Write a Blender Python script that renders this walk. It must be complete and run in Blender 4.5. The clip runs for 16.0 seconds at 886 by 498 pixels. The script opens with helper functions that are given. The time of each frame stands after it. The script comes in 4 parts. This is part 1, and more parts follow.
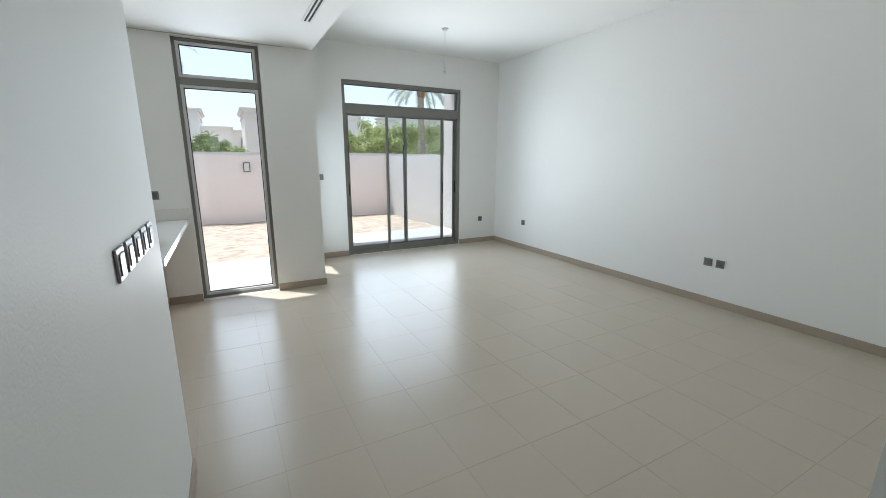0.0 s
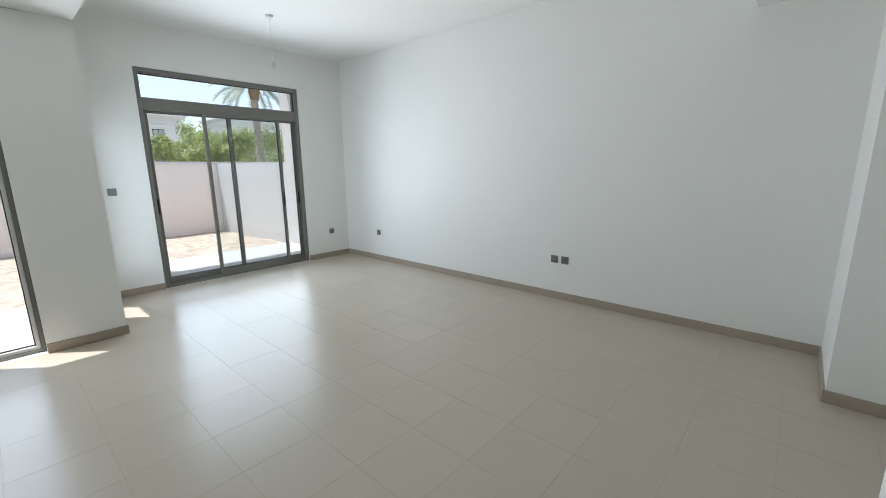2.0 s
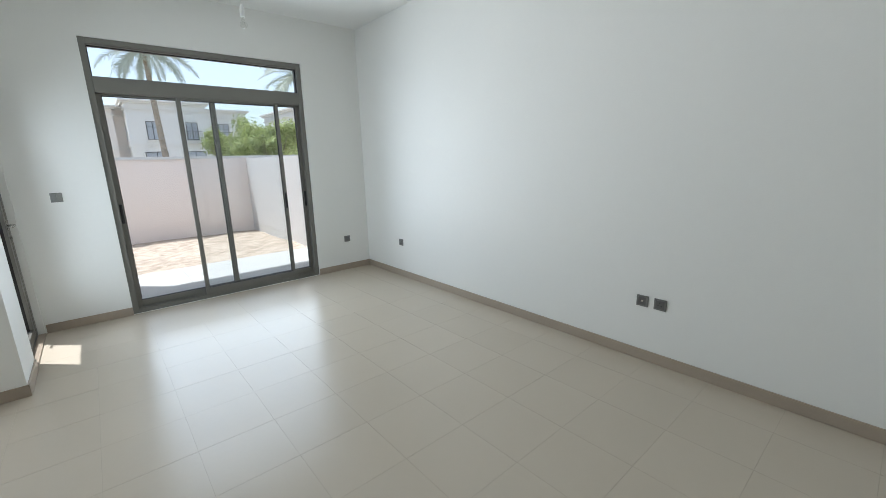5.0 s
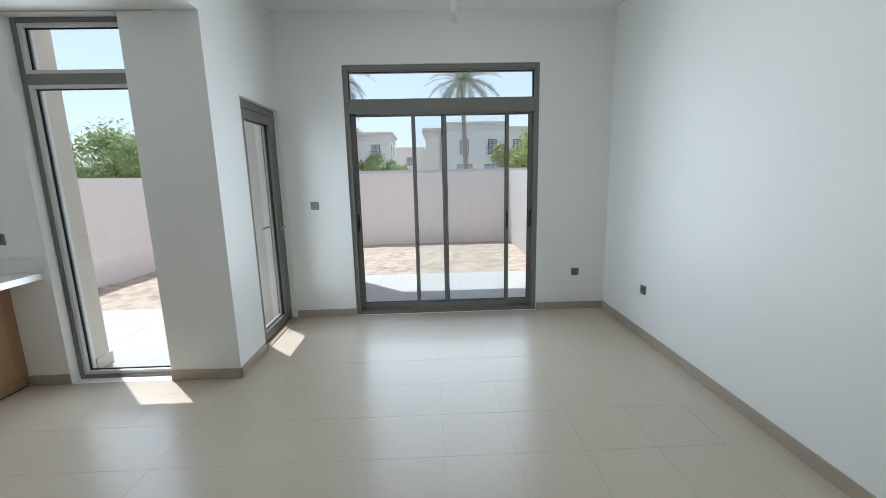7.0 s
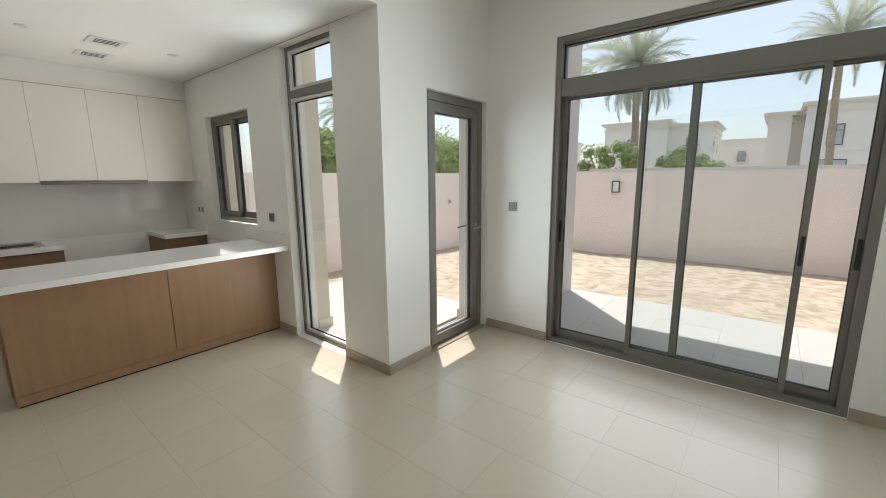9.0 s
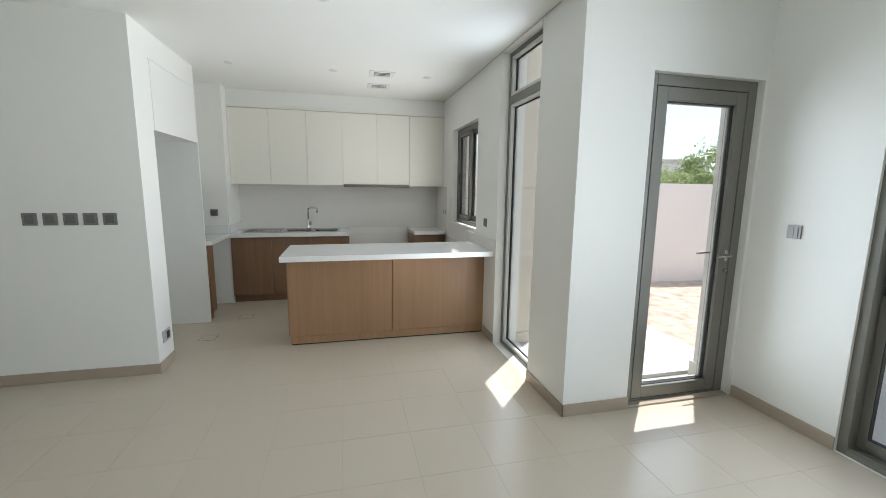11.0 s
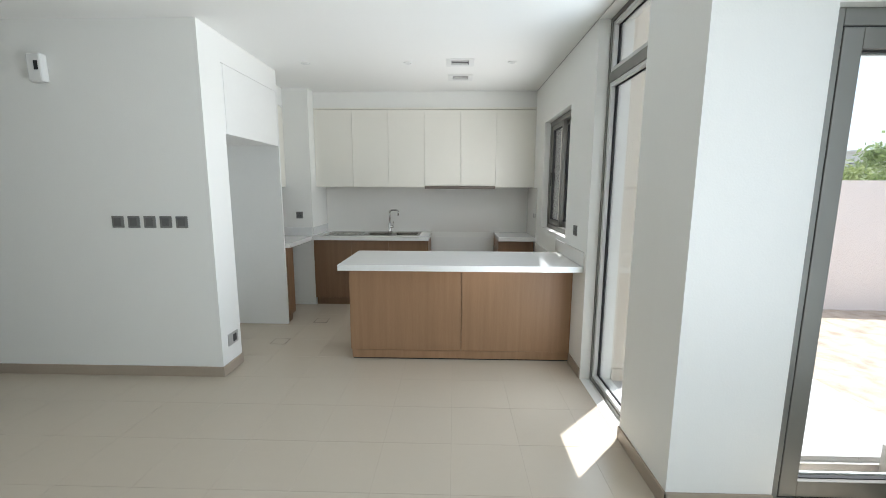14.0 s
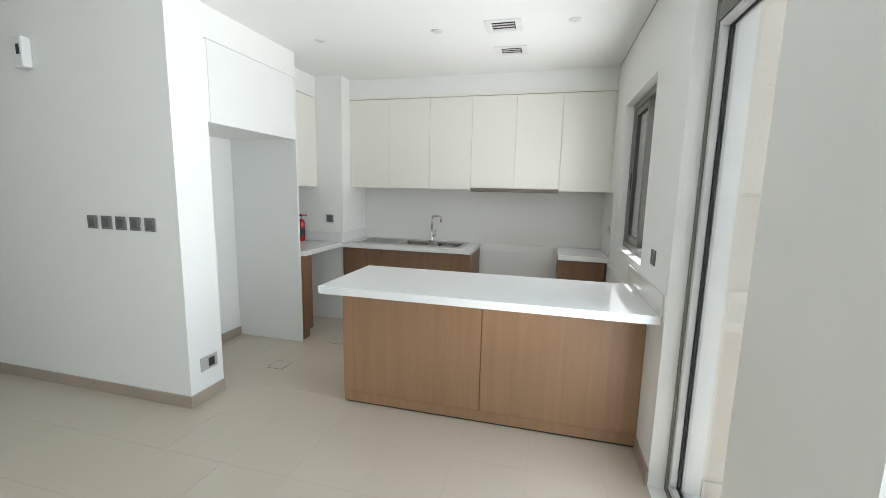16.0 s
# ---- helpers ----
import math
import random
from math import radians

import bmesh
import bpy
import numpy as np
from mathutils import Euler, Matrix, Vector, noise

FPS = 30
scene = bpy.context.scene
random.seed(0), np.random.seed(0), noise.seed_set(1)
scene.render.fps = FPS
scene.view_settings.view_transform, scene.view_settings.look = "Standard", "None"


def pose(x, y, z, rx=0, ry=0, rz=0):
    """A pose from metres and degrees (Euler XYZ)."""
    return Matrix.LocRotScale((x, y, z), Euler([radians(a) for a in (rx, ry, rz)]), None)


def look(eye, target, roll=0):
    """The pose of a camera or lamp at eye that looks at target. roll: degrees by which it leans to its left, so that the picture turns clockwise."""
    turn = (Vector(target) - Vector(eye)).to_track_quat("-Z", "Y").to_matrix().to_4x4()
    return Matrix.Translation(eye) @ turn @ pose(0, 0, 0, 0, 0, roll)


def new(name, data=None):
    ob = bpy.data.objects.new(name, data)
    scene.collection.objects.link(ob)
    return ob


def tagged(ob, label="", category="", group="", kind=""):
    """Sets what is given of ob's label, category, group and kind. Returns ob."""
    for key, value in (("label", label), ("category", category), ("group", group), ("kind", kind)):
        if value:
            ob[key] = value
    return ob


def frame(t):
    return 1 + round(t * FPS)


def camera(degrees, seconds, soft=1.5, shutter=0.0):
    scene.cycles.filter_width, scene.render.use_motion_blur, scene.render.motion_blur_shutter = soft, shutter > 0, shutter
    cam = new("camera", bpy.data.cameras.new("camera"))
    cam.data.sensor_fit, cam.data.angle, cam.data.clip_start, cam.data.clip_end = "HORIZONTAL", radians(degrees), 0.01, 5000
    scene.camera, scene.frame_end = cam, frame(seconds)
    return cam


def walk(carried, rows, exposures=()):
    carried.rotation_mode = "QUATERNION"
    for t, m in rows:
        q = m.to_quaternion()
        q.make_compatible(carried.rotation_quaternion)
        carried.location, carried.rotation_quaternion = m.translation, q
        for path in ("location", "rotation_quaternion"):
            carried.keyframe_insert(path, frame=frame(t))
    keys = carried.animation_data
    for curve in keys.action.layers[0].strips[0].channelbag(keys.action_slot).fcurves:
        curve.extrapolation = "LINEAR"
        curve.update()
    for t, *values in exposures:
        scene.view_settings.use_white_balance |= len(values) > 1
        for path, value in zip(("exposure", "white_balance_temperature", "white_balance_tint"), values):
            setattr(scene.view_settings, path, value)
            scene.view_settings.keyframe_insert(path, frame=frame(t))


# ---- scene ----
cam = camera(95.4, 16.0, soft=0.6)

PATH = [
    (0, (-4.582, -6.465, 1.56), (-3.665, -4.741, 1.125), 0.2),
    (0.5, (-4.572, -6.416, 1.558), (-3.57, -4.742, 1.12), 0.2),
    (1, (-4.519, -6.316, 1.548), (-3.391, -4.722, 1.117), 0.1),
    (1.5, (-4.352, -6.196, 1.542), (-3.07, -4.717, 1.13), -0.2),
    (2, (-4.296, -6.112, 1.546), (-2.83, -4.813, 1.143), -0.6),
    (2.5, (-4.269, -5.971, 1.548), (-2.616, -4.922, 1.141), -1.0),
    (3, (-4.244, -5.857, 1.541), (-2.516, -4.95, 1.102), -1.8),
    (3.2, (-4.211, -5.818, 1.556), (-2.483, -4.922, 1.097), -2.0),
    (5.3, (-2.803, -5.208, 1.568), (-1.688, -3.603, 1.141), -1.4),
    (5.5, (-2.688, -5.177, 1.572), (-1.68, -3.5, 1.158), -1.4),
    (6, (-2.43, -4.965, 1.61), (-1.727, -3.137, 1.204), -1.1),
    (6.5, (-2.265, -4.746, 1.609), (-1.867, -2.823, 1.23), -1.1),
    (7, (-2.019, -4.523, 1.588), (-1.958, -2.557, 1.227), -1.3),
    (7.5, (-1.847, -4.297, 1.579), (-2.104, -2.346, 1.226), -1.4),
    (8, (-1.707, -3.991, 1.565), (-2.277, -2.104, 1.223), -1.4),
    (8.5, (-1.553, -3.736, 1.566), (-2.445, -1.982, 1.211), -1.0),
    (9, (-1.329, -3.499, 1.576), (-2.57, -1.972, 1.224), -0.5),
    (9.5, (-1.307, -3.265, 1.552), (-2.836, -2.02, 1.221), -0.0),
    (10, (-1.325, -3.055, 1.539), (-3.066, -2.122, 1.228), 0.5),
    (12.3, (-1.243, -2.718, 1.54), (-3.209, -2.527, 1.222), 0.3),
    (12.5, (-1.25, -2.698, 1.549), (-3.217, -2.529, 1.228), 0.3),
    (13, (-1.326, -2.634, 1.538), (-3.298, -2.523, 1.221), 0.2),
    (13.5, (-1.54, -2.55, 1.532), (-3.516, -2.511, 1.225), 0.1),
    (14, (-1.794, -2.456, 1.543), (-3.77, -2.511, 1.243), 0.2),
    (14.5, (-2.048, -2.307, 1.541), (-4.02, -2.471, 1.251), 0.4),
    (15, (-2.284, -2.193, 1.54), (-4.243, -2.472, 1.255), 0.6),
    (15.5, (-2.545, -2.117, 1.541), (-4.484, -2.512, 1.255), 0.9),
    (16, (-2.766, -2.014, 1.542), (-4.682, -2.509, 1.252), 1.2),
]
EXPOSURE = [(0, 0.97, 6050, 10), (1.5, 0.96, 5980, 10), (3, 1.08, 6100, 10), (5.5, 0.88, 6000, 10), (7, 0.72, 5930, 10), (8, 0.72, 5900, 10), (8.5, 0.68, 6050, 10), (9, 0.75, 6800, 10),
            (9.6, 0.8, 7100, 10), (10.0, 0.85, 6850, 10), (10.3, 0.92, 6450, 10), (12.5, 1.19, 6110, 10), (14.5, 1.27, 6110, 10), (16, 1.44, 6130, 10)]
walk(cam, [(t, look(*p)) for t, *p in PATH], EXPOSURE)

# ---------------------------------------------------------------- world, sun, exposure
world = bpy.data.worlds.new("world")
scene.world = world
world.use_nodes = True
wn = world.node_tree
wn.nodes.clear()
sky = wn.nodes.new("ShaderNodeTexSky")
sky.sky_type = "NISHITA"
sky.sun_disc = False
SUN_EL, SUN_DIR = 72.2, (0.717, -0.697)      # height in degrees, way that the light goes over the ground
sky.sun_elevation = radians(SUN_EL)
sky.sun_rotation = math.atan2(-SUN_DIR[0], -SUN_DIR[1])
sky.air_density, sky.dust_density, sky.ozone_density = 1.0, 1.8, 1.0
bg = wn.nodes.new("ShaderNodeBackground")
bg.inputs["Strength"].default_value = 0.142
wo = wn.nodes.new("ShaderNodeOutputWorld")
haze = wn.nodes.new("ShaderNodeMix")          # a pale haze over the whole sky
haze.data_type = "RGBA"
haze.inputs["Factor"].default_value = 0.45
haze_in = [i for i in haze.inputs if i.type == "RGBA"]
haze_in[1].default_value = (4.2, 4.4, 4.65, 1)
wn.links.new(sky.outputs[0], haze_in[0])
wn.links.new([o for o in haze.outputs if o.type == "RGBA"][0], bg.inputs[0])
wn.links.new(bg.outputs[0], wo.inputs[0])

sun_data = bpy.data.lights.new("sun", "SUN")
sun_data.energy, sun_data.angle, sun_data.color = 2.95, radians(0.5), (1.0, 0.975, 0.935)
sun = new("sun", sun_data)
ce = math.cos(radians(SUN_EL))
sun.matrix_world = look((0, 0, 30), (SUN_DIR[0] * ce * 30, SUN_DIR[1] * ce * 30, 30 - 30 * math.sin(radians(SUN_EL))))


def daylight(name, at, toward, width, height, watts, colour, spread):
    """An area lamp in a window opening that stands in for the light of the sky and of the sunlit paving."""
    d = bpy.data.lights.new(name, "AREA")
    d.shape, d.size, d.size_y, d.energy, d.color = "RECTANGLE", width, height, watts, colour
    d.spread = radians(spread)
    new(name, d).matrix_world = look(at, tuple(Vector(at) + Vector(toward)))


SKY_BLUE, GROUND_WARM = (0.82, 0.925, 1.0), (1.0, 0.985, 0.95)
# light of the sky, level through the openings
daylight("daylight_sliding_door", (-1.85, -0.006, 1.50), (0, -1, 0), 1.95, 2.3, 18, SKY_BLUE, 142)
daylight("daylight_garden_door", (-3.576, -0.515, 1.2), (1, 0, 0), 0.6, 1.8, 4.8, SKY_BLUE, 125)
daylight("daylight_tall_window", (-4.54, -1.428, 1.45), (0, -1, 0), 0.64, 2.3, 6.8, SKY_BLUE, 170)
daylight("daylight_kitchen_window", (-6.095, -1.428, 1.67), (0, -1, 0), 0.95, 1.1, 3.2, GROUND_WARM, 170)
# light thrown up by the sunlit paving and sand, rising through the openings
daylight("ground_light_sliding_door", (-1.85, -0.12, 0.55), (0, -1, 0.7), 1.9, 0.3, 8, GROUND_WARM, 92)
daylight("ground_light_tall_window", (-4.54, -1.54, 0.55), (0, -1, 0.7), 0.64, 0.3, 2.2, GROUND_WARM, 110)
daylight("ground_light_kitchen_window", (-6.095, -1.48, 1.22), (0, -1, 0.7), 0.95, 0.12, 2.4, GROUND_WARM, 110)


# ---------------------------------------------------------------- materials
def material(name, base, rough=0.5, metal=0.0, second=None, scale=4.0, fine=60.0, bump=0.0, bump_scale=80.0,
             stretch=(1, 1, 1), amount=0.5, coat=0.0, spread=0.0, rough_spread=0.06, lo=0.5, hi=0.95):
    """A node material: two colours mixed by coarse and fine noise, a bump, uneven gloss and, with spread, a shift from object to object."""
    m = bpy.data.materials.new(name)
    m.use_nodes = True
    n, l = m.node_tree.nodes, m.node_tree.links
    b = n["Principled BSDF"]
    second = second or tuple(c * 0.86 for c in base)
    tc = n.new("ShaderNodeTexCoord")
    mp = n.new("ShaderNodeMapping")
    mp.inputs["Scale"].default_value = stretch
    l.new(tc.outputs["Object"], mp.inputs["Vector"])
    geo = n.new("ShaderNodeNewGeometry")
    info = n.new("ShaderNodeObjectInfo")
    add = n.new("ShaderNodeVectorMath")
    add.operation = "MULTIPLY_ADD"
    l.new(info.outputs["Random"], add.inputs[0])
    add.inputs[1].default_value = (37, 17, 23)
    l.new(mp.outputs[0], add.inputs[2])
    coarse, grain = n.new("ShaderNodeTexNoise"), n.new("ShaderNodeTexNoise")
    coarse.inputs["Scale"].default_value, coarse.inputs["Detail"].default_value = scale, 5
    grain.inputs["Scale"].default_value, grain.inputs["Detail"].default_value = fine, 3
    for t in (coarse, grain):
        l.new(add.outputs[0], t.inputs["Vector"])
    mixf = n.new("ShaderNodeMath")
    mixf.operation = "MULTIPLY_ADD"
    l.new(grain.outputs["Fac"], mixf.inputs[0])
    mixf.inputs[1].default_value = 0.45
    l.new(coarse.outputs["Fac"], mixf.inputs[2])
    ramp = n.new("ShaderNodeMapRange")
    ramp.inputs["From Min"].default_value, ramp.inputs["From Max"].default_value = lo, hi
    ramp.inputs["To Max"].default_value = amount
    l.new(mixf.outputs[0], ramp.inputs["Value"])
    mix = n.new("ShaderNodeMix")
    mix.data_type = "RGBA"
    mix.inputs[6].default_value, mix.inputs[7].default_value = (*base, 1), (*second, 1)
    l.new(ramp.outputs[0], mix.inputs[0])
    colour = mix.outputs[2]
    if spread:
        hsv = n.new("ShaderNodeHueSaturation")
        val = n.new("ShaderNodeMapRange")
        val.inputs["To Min"].default_value, val.inputs["To Max"].default_value = 1 - spread, 1 + spread
        l.new(info.outputs["Random"], val.inputs["Value"])
        l.new(val.outputs[0], hsv.inputs["Value"])
        l.new(colour, hsv.inputs["Color"])
        colour = hsv.outputs[0]
    l.new(colour, b.inputs["Base Color"])
    rr = n.new("ShaderNodeMapRange")
    rr.inputs["To Min"].default_value, rr.inputs["To Max"].default_value = max(0.02, rough - rough_spread), rough + rough_spread
    l.new(coarse.outputs["Fac"], rr.inputs["Value"])
    l.new(rr.outputs[0], b.inputs["Roughness"])
    b.inputs["Metallic"].default_value = metal
    b.inputs["Coat Weight"].default_value = coat
    if bump:
        bt = n.new("ShaderNodeTexNoise")
        bt.inputs["Scale"].default_value, bt.inputs["Detail"].default_value = bump_scale, 4
        l.new(add.outputs[0], bt.inputs["Vector"])
        bp = n.new("ShaderNodeBump")
        bp.inputs["Strength"].default_value, bp.inputs["Distance"].default_value = 1.0, bump
        l.new(bt.outputs["Fac"], bp.inputs["Height"])
        l.new(bp.outputs[0], b.inputs["Normal"])
    return m


def glass_material(name, tint=(0.97, 0.985, 0.98)):
    """Thin clear pane: mostly see-through, with a mirror share that grows at grazing angles."""
    m = bpy.data.materials.new(name)
    m.use_nodes = True
    n, l = m.node_tree.nodes, m.node_tree.links
    n.clear()
    out, mix = n.new("ShaderNodeOutputMaterial"), n.new("ShaderNodeMixShader")
    clear, mirror, fres = n.new("ShaderNodeBsdfTransparent"), n.new("ShaderNodeBsdfGlossy"), n.new("ShaderNodeLayerWeight")
    clear.inputs[0].default_value = (*tint, 1)
    mirror.inputs["Roughness"].default_value = 0.01
    fres.inputs["Blend"].default_value = 0.5
    power, share = n.new("ShaderNodeMath"), n.new("ShaderNodeMath")
    power.operation, share.operation = "POWER", "MULTIPLY_ADD"
    power.inputs[1].default_value, share.inputs[1].default_value, share.inputs[2].default_value = 5.0, 0.9, 0.035
    l.new(fres.outputs["Facing"], power.inputs[0])
    l.new(power.outputs[0], share.inputs[0])
    l.new(share.outputs[0], mix.inputs[0])
    l.new(clear.outputs[0], mix.inputs[1])
    l.new(mirror.outputs[0], mix.inputs[2])
    l.new(mix.outputs[0], out.inputs[0])
    return m


WALL = material("wall_paint", (0.86, 0.857, 0.82), 0.55, second=(0.835, 0.832, 0.795), scale=1.2, fine=25, bump=0.0006, bump_scale=120)
CEIL = material("ceiling_paint", (0.88, 0.878, 0.85), 0.7, second=(0.86, 0.858, 0.83), scale=0.8, fine=20, bump=0.0004, bump_scale=150)
TILE = material("floor_tile", (0.55, 0.483, 0.388), 0.26, second=(0.52, 0.455, 0.364), scale=1.4, fine=30, bump=0.00004, bump_scale=5, spread=0.008, amount=0.4, rough_spread=0.02)
TILE.node_tree.nodes["Principled BSDF"].inputs["Specular IOR Level"].default_value = 0.48
GROUT = material("floor_grout", (0.42, 0.365, 0.29), 0.6, scale=8, fine=90)
SKIRT = material("skirting_tile", (0.40, 0.332, 0.262), 0.4, second=(0.35, 0.288, 0.222), scale=4, fine=40)
ALU = material("aluminium_frame", (0.205, 0.199, 0.178), 0.42, metal=0.3, second=(0.19, 0.184, 0.164), scale=6, fine=120)
DARK = material("dark_gasket", (0.018, 0.018, 0.018), 0.6)
GLASS = glass_material("window_glass", (0.95, 0.967, 0.97))
BULB = glass_material("bulb_glass", (0.96, 0.96, 0.95))
VENEER = material("oak_veneer", (0.365, 0.214, 0.118), 0.42, second=(0.29, 0.168, 0.09), scale=2.2, fine=30, stretch=(10, 10, 0.5), amount=0.8, bump=0.0003, bump_scale=60)
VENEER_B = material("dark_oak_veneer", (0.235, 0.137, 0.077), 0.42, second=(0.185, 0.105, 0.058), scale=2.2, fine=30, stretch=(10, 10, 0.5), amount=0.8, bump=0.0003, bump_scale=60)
CREAM = material("cream_lacquer", (0.84, 0.815, 0.735), 0.35, second=(0.825, 0.80, 0.72), scale=1.5, fine=30)
WHITE = material("white_melamine", (0.84, 0.838, 0.81), 0.4, scale=1.5, fine=30, amount=0.2)
QUARTZ = material("white_quartz", (0.82, 0.82, 0.80), 0.13, second=(0.76, 0.76, 0.74), scale=14, fine=160, coat=0.3, amount=0.6)
SPLASH = material("glossy_splashback", (0.80, 0.785, 0.745), 0.09, second=(0.775, 0.76, 0.72), scale=1.5, fine=40, amount=0.3)
STEEL = material("brushed_steel", (0.50, 0.49, 0.47), 0.26, metal=1.0, scale=3, fine=20, amount=0.3, rough_spread=0.04)
HOOD = material("hood_steel", (0.20, 0.165, 0.14), 0.35, metal=0.8, scale=6, fine=140, stretch=(1, 14, 1))
CHROME = material("chrome", (0.72, 0.72, 0.72), 0.08, metal=1.0, scale=5, rough_spread=0.02)
PLATE = material("grey_socket_plate", (0.215, 0.212, 0.205), 0.3, metal=0.4, scale=30)
PLATE_IN = material("grey_socket_insert", (0.15, 0.147, 0.142), 0.3, metal=0.3, scale=30)
SILVER = material("silver_outlet_plate", (0.50, 0.49, 0.47), 0.35, metal=0.2, scale=30)
LIGHT_PLATE = material("silver_switch_plate", (0.30, 0.30, 0.29), 0.35, metal=0.4, scale=30)
PLASTIC = material("white_plastic", (0.80, 0.80, 0.78), 0.35, scale=10, amount=0.2)
BLACK = material("black_plastic", (0.02, 0.02, 0.022), 0.35)
RED = material("red_enamel", (0.45, 0.012, 0.015), 0.25, coat=0.5)
LABEL = material("dark_label", (0.03, 0.03, 0.035), 0.5)
VENT_DARK = material("vent_dark", (0.03, 0.03, 0.03), 0.7)
PLASTER = material("outer_plaster", (0.86, 0.79, 0.745), 0.8, second=(0.82, 0.745, 0.70), scale=0.9, fine=14, bump=0.002, bump_scale=70, amount=0.6)
PLASTER_W = material("white_plaster", (0.66, 0.64, 0.61), 0.8, second=(0.61, 0.59, 0.56), scale=0.9, fine=14, bump=0.002, bump_scale=70)
PLASTER_C = material("cream_plaster", (0.76, 0.70, 0.61), 0.8, second=(0.71, 0.65, 0.56), scale=1.1, fine=16, bump=0.002, bump_scale=70)
SAND = material("sand", (0.55, 0.455, 0.362), 0.95, second=(0.25, 0.19, 0.135), scale=7.0, fine=60, bump=0.012, bump_scale=26, amount=0.75, lo=0.62, hi=0.92)
GROUND = material("far_ground", (0.42, 0.36, 0.29), 0.95, second=(0.34, 0.30, 0.24), scale=0.05, fine=1.2)
PAVER = material("patio_paver", (0.53, 0.52, 0.50), 0.7, second=(0.47, 0.46, 0.44), scale=2, fine=50, bump=0.001, spread=0.025)
PAVER_BED = material("paver_bed", (0.56, 0.545, 0.515), 0.9, scale=4)
# both stuccos are lightened, so the haze over the far houses sits in their colour
VILLA_A = material("villa_stucco_hazed", (0.82, 0.80, 0.75), 0.85, second=(0.78, 0.755, 0.70), scale=0.25, fine=3, amount=0.5)
VILLA_B = material("villa_stucco_tan", (0.82, 0.75, 0.68), 0.85, second=(0.77, 0.70, 0.63), scale=0.25, fine=3, amount=0.5)
FAR_WALL = material("grey_render", (0.60, 0.60, 0.59), 0.85, second=(0.55, 0.55, 0.54), scale=0.5, fine=6)
# silver of the spacers; on the beads its paleness paints the daylight they catch
BEAD = material("lit_bead_and_spacer", (0.62, 0.62, 0.60), 0.3, scale=20, amount=0.2)
VILLA_TRIM = material("villa_cornice", (0.80, 0.77, 0.71), 0.85, scale=0.4, fine=4)
# pale panes: distant haze and the sky's reflection are put into the colour
VILLA_GLASS = material("villa_glass_hazed", (0.52, 0.54, 0.57), 0.12, second=(0.34, 0.36, 0.39), scale=0.9)
VILLA_FRAME = material("villa_window_frame", (0.06, 0.06, 0.062), 0.5)
def leaf_material(*a, **k):
    """A leaf: gloss as any material, and light that comes through it."""
    m = material(*a, **k)
    n, l = m.node_tree.nodes, m.node_tree.links
    b, out = n["Principled BSDF"], n["Material Output"]
    tr, mix = n.new("ShaderNodeBsdfTranslucent"), n.new("ShaderNodeMixShader")
    l.new(b.inputs["Base Color"].links[0].from_socket, tr.inputs["Color"])
    mix.inputs[0].default_value = 0.45
    l.new(b.outputs[0], mix.inputs[1])
    l.new(tr.outputs[0], mix.inputs[2])
    l.new(mix.outputs[0], out.inputs["Surface"])
    return m


LEAF = leaf_material("ficus_leaf", (0.25, 0.33, 0.12), 0.55, second=(0.37, 0.44, 0.18), scale=0.9, fine=7, amount=0.9)
LEAF_B = leaf_material("shrub_leaf", (0.31, 0.37, 0.12), 0.55, second=(0.42, 0.46, 0.17), scale=0.9, fine=7, amount=0.9)
# frond green greyed and lightened to paint the haze in front of the palms
FROND = leaf_material("hazed_palm_frond", (0.43, 0.47, 0.38), 0.55, second=(0.55, 0.58, 0.50), scale=0.7, fine=6, amount=0.9)
BARK = material("bark", (0.20, 0.15, 0.105), 0.9, second=(0.13, 0.10, 0.07), scale=3, fine=20, stretch=(1, 1, 0.3), bump=0.02, bump_scale=12)
PALM_BARK = material("palm_bark", (0.42, 0.355, 0.28), 0.9, second=(0.27, 0.22, 0.165), scale=3, fine=16, stretch=(0.6, 0.6, 3), bump=0.03, bump_scale=8)
BOOT = material("palm_crown_boot", (0.25, 0.16, 0.085), 0.9, scale=4, fine=20)
IRON = material("gate_iron", (0.10, 0.10, 0.10), 0.5, metal=0.3)
ROAD = material("road_asphalt", (0.06, 0.06, 0.06), 0.9, scale=1, fine=30)


# ---------------------------------------------------------------- builders
def box(bm, x0, x1, y0, y1, z0, z1, bevel=0.0):
    x0, x1, y0, y1, z0, z1 = min(x0, x1), max(x0, x1), min(y0, y1), max(y0, y1), min(z0, z1), max(z0, z1)
    r = bmesh.ops.create_cube(bm, size=1, matrix=Matrix.LocRotScale(
        ((x0 + x1) / 2, (y0 + y1) / 2, (z0 + z1) / 2), None, (x1 - x0, y1 - y0, z1 - z0)))
    if bevel:
        edges = list({e for v in r["verts"] for e in v.link_edges})
        bmesh.ops.bevel(bm, geom=edges, offset=bevel, segments=2, affect="EDGES", profile=0.5)
    return bm


def boxes(*specs, bevel=0.0):
    bm = bmesh.new()
    for s in specs:
        box(bm, *s, bevel=bevel)
    return bm


def tube(bm, a, b, r0, r1=None, seg=16, caps=True):
    """A round bar from a to b."""
    a, b = Vector(a), Vector(b)
    d = b - a
    q = d.to_track_quat("Z", "Y").to_matrix().to_4x4()
    bmesh.ops.create_cone(bm, cap_ends=caps, segments=seg, radius1=r0, radius2=r0 if r1 is None else r1, depth=d.length,
                          matrix=Matrix.Translation((a + b) / 2) @ q)
    return bm


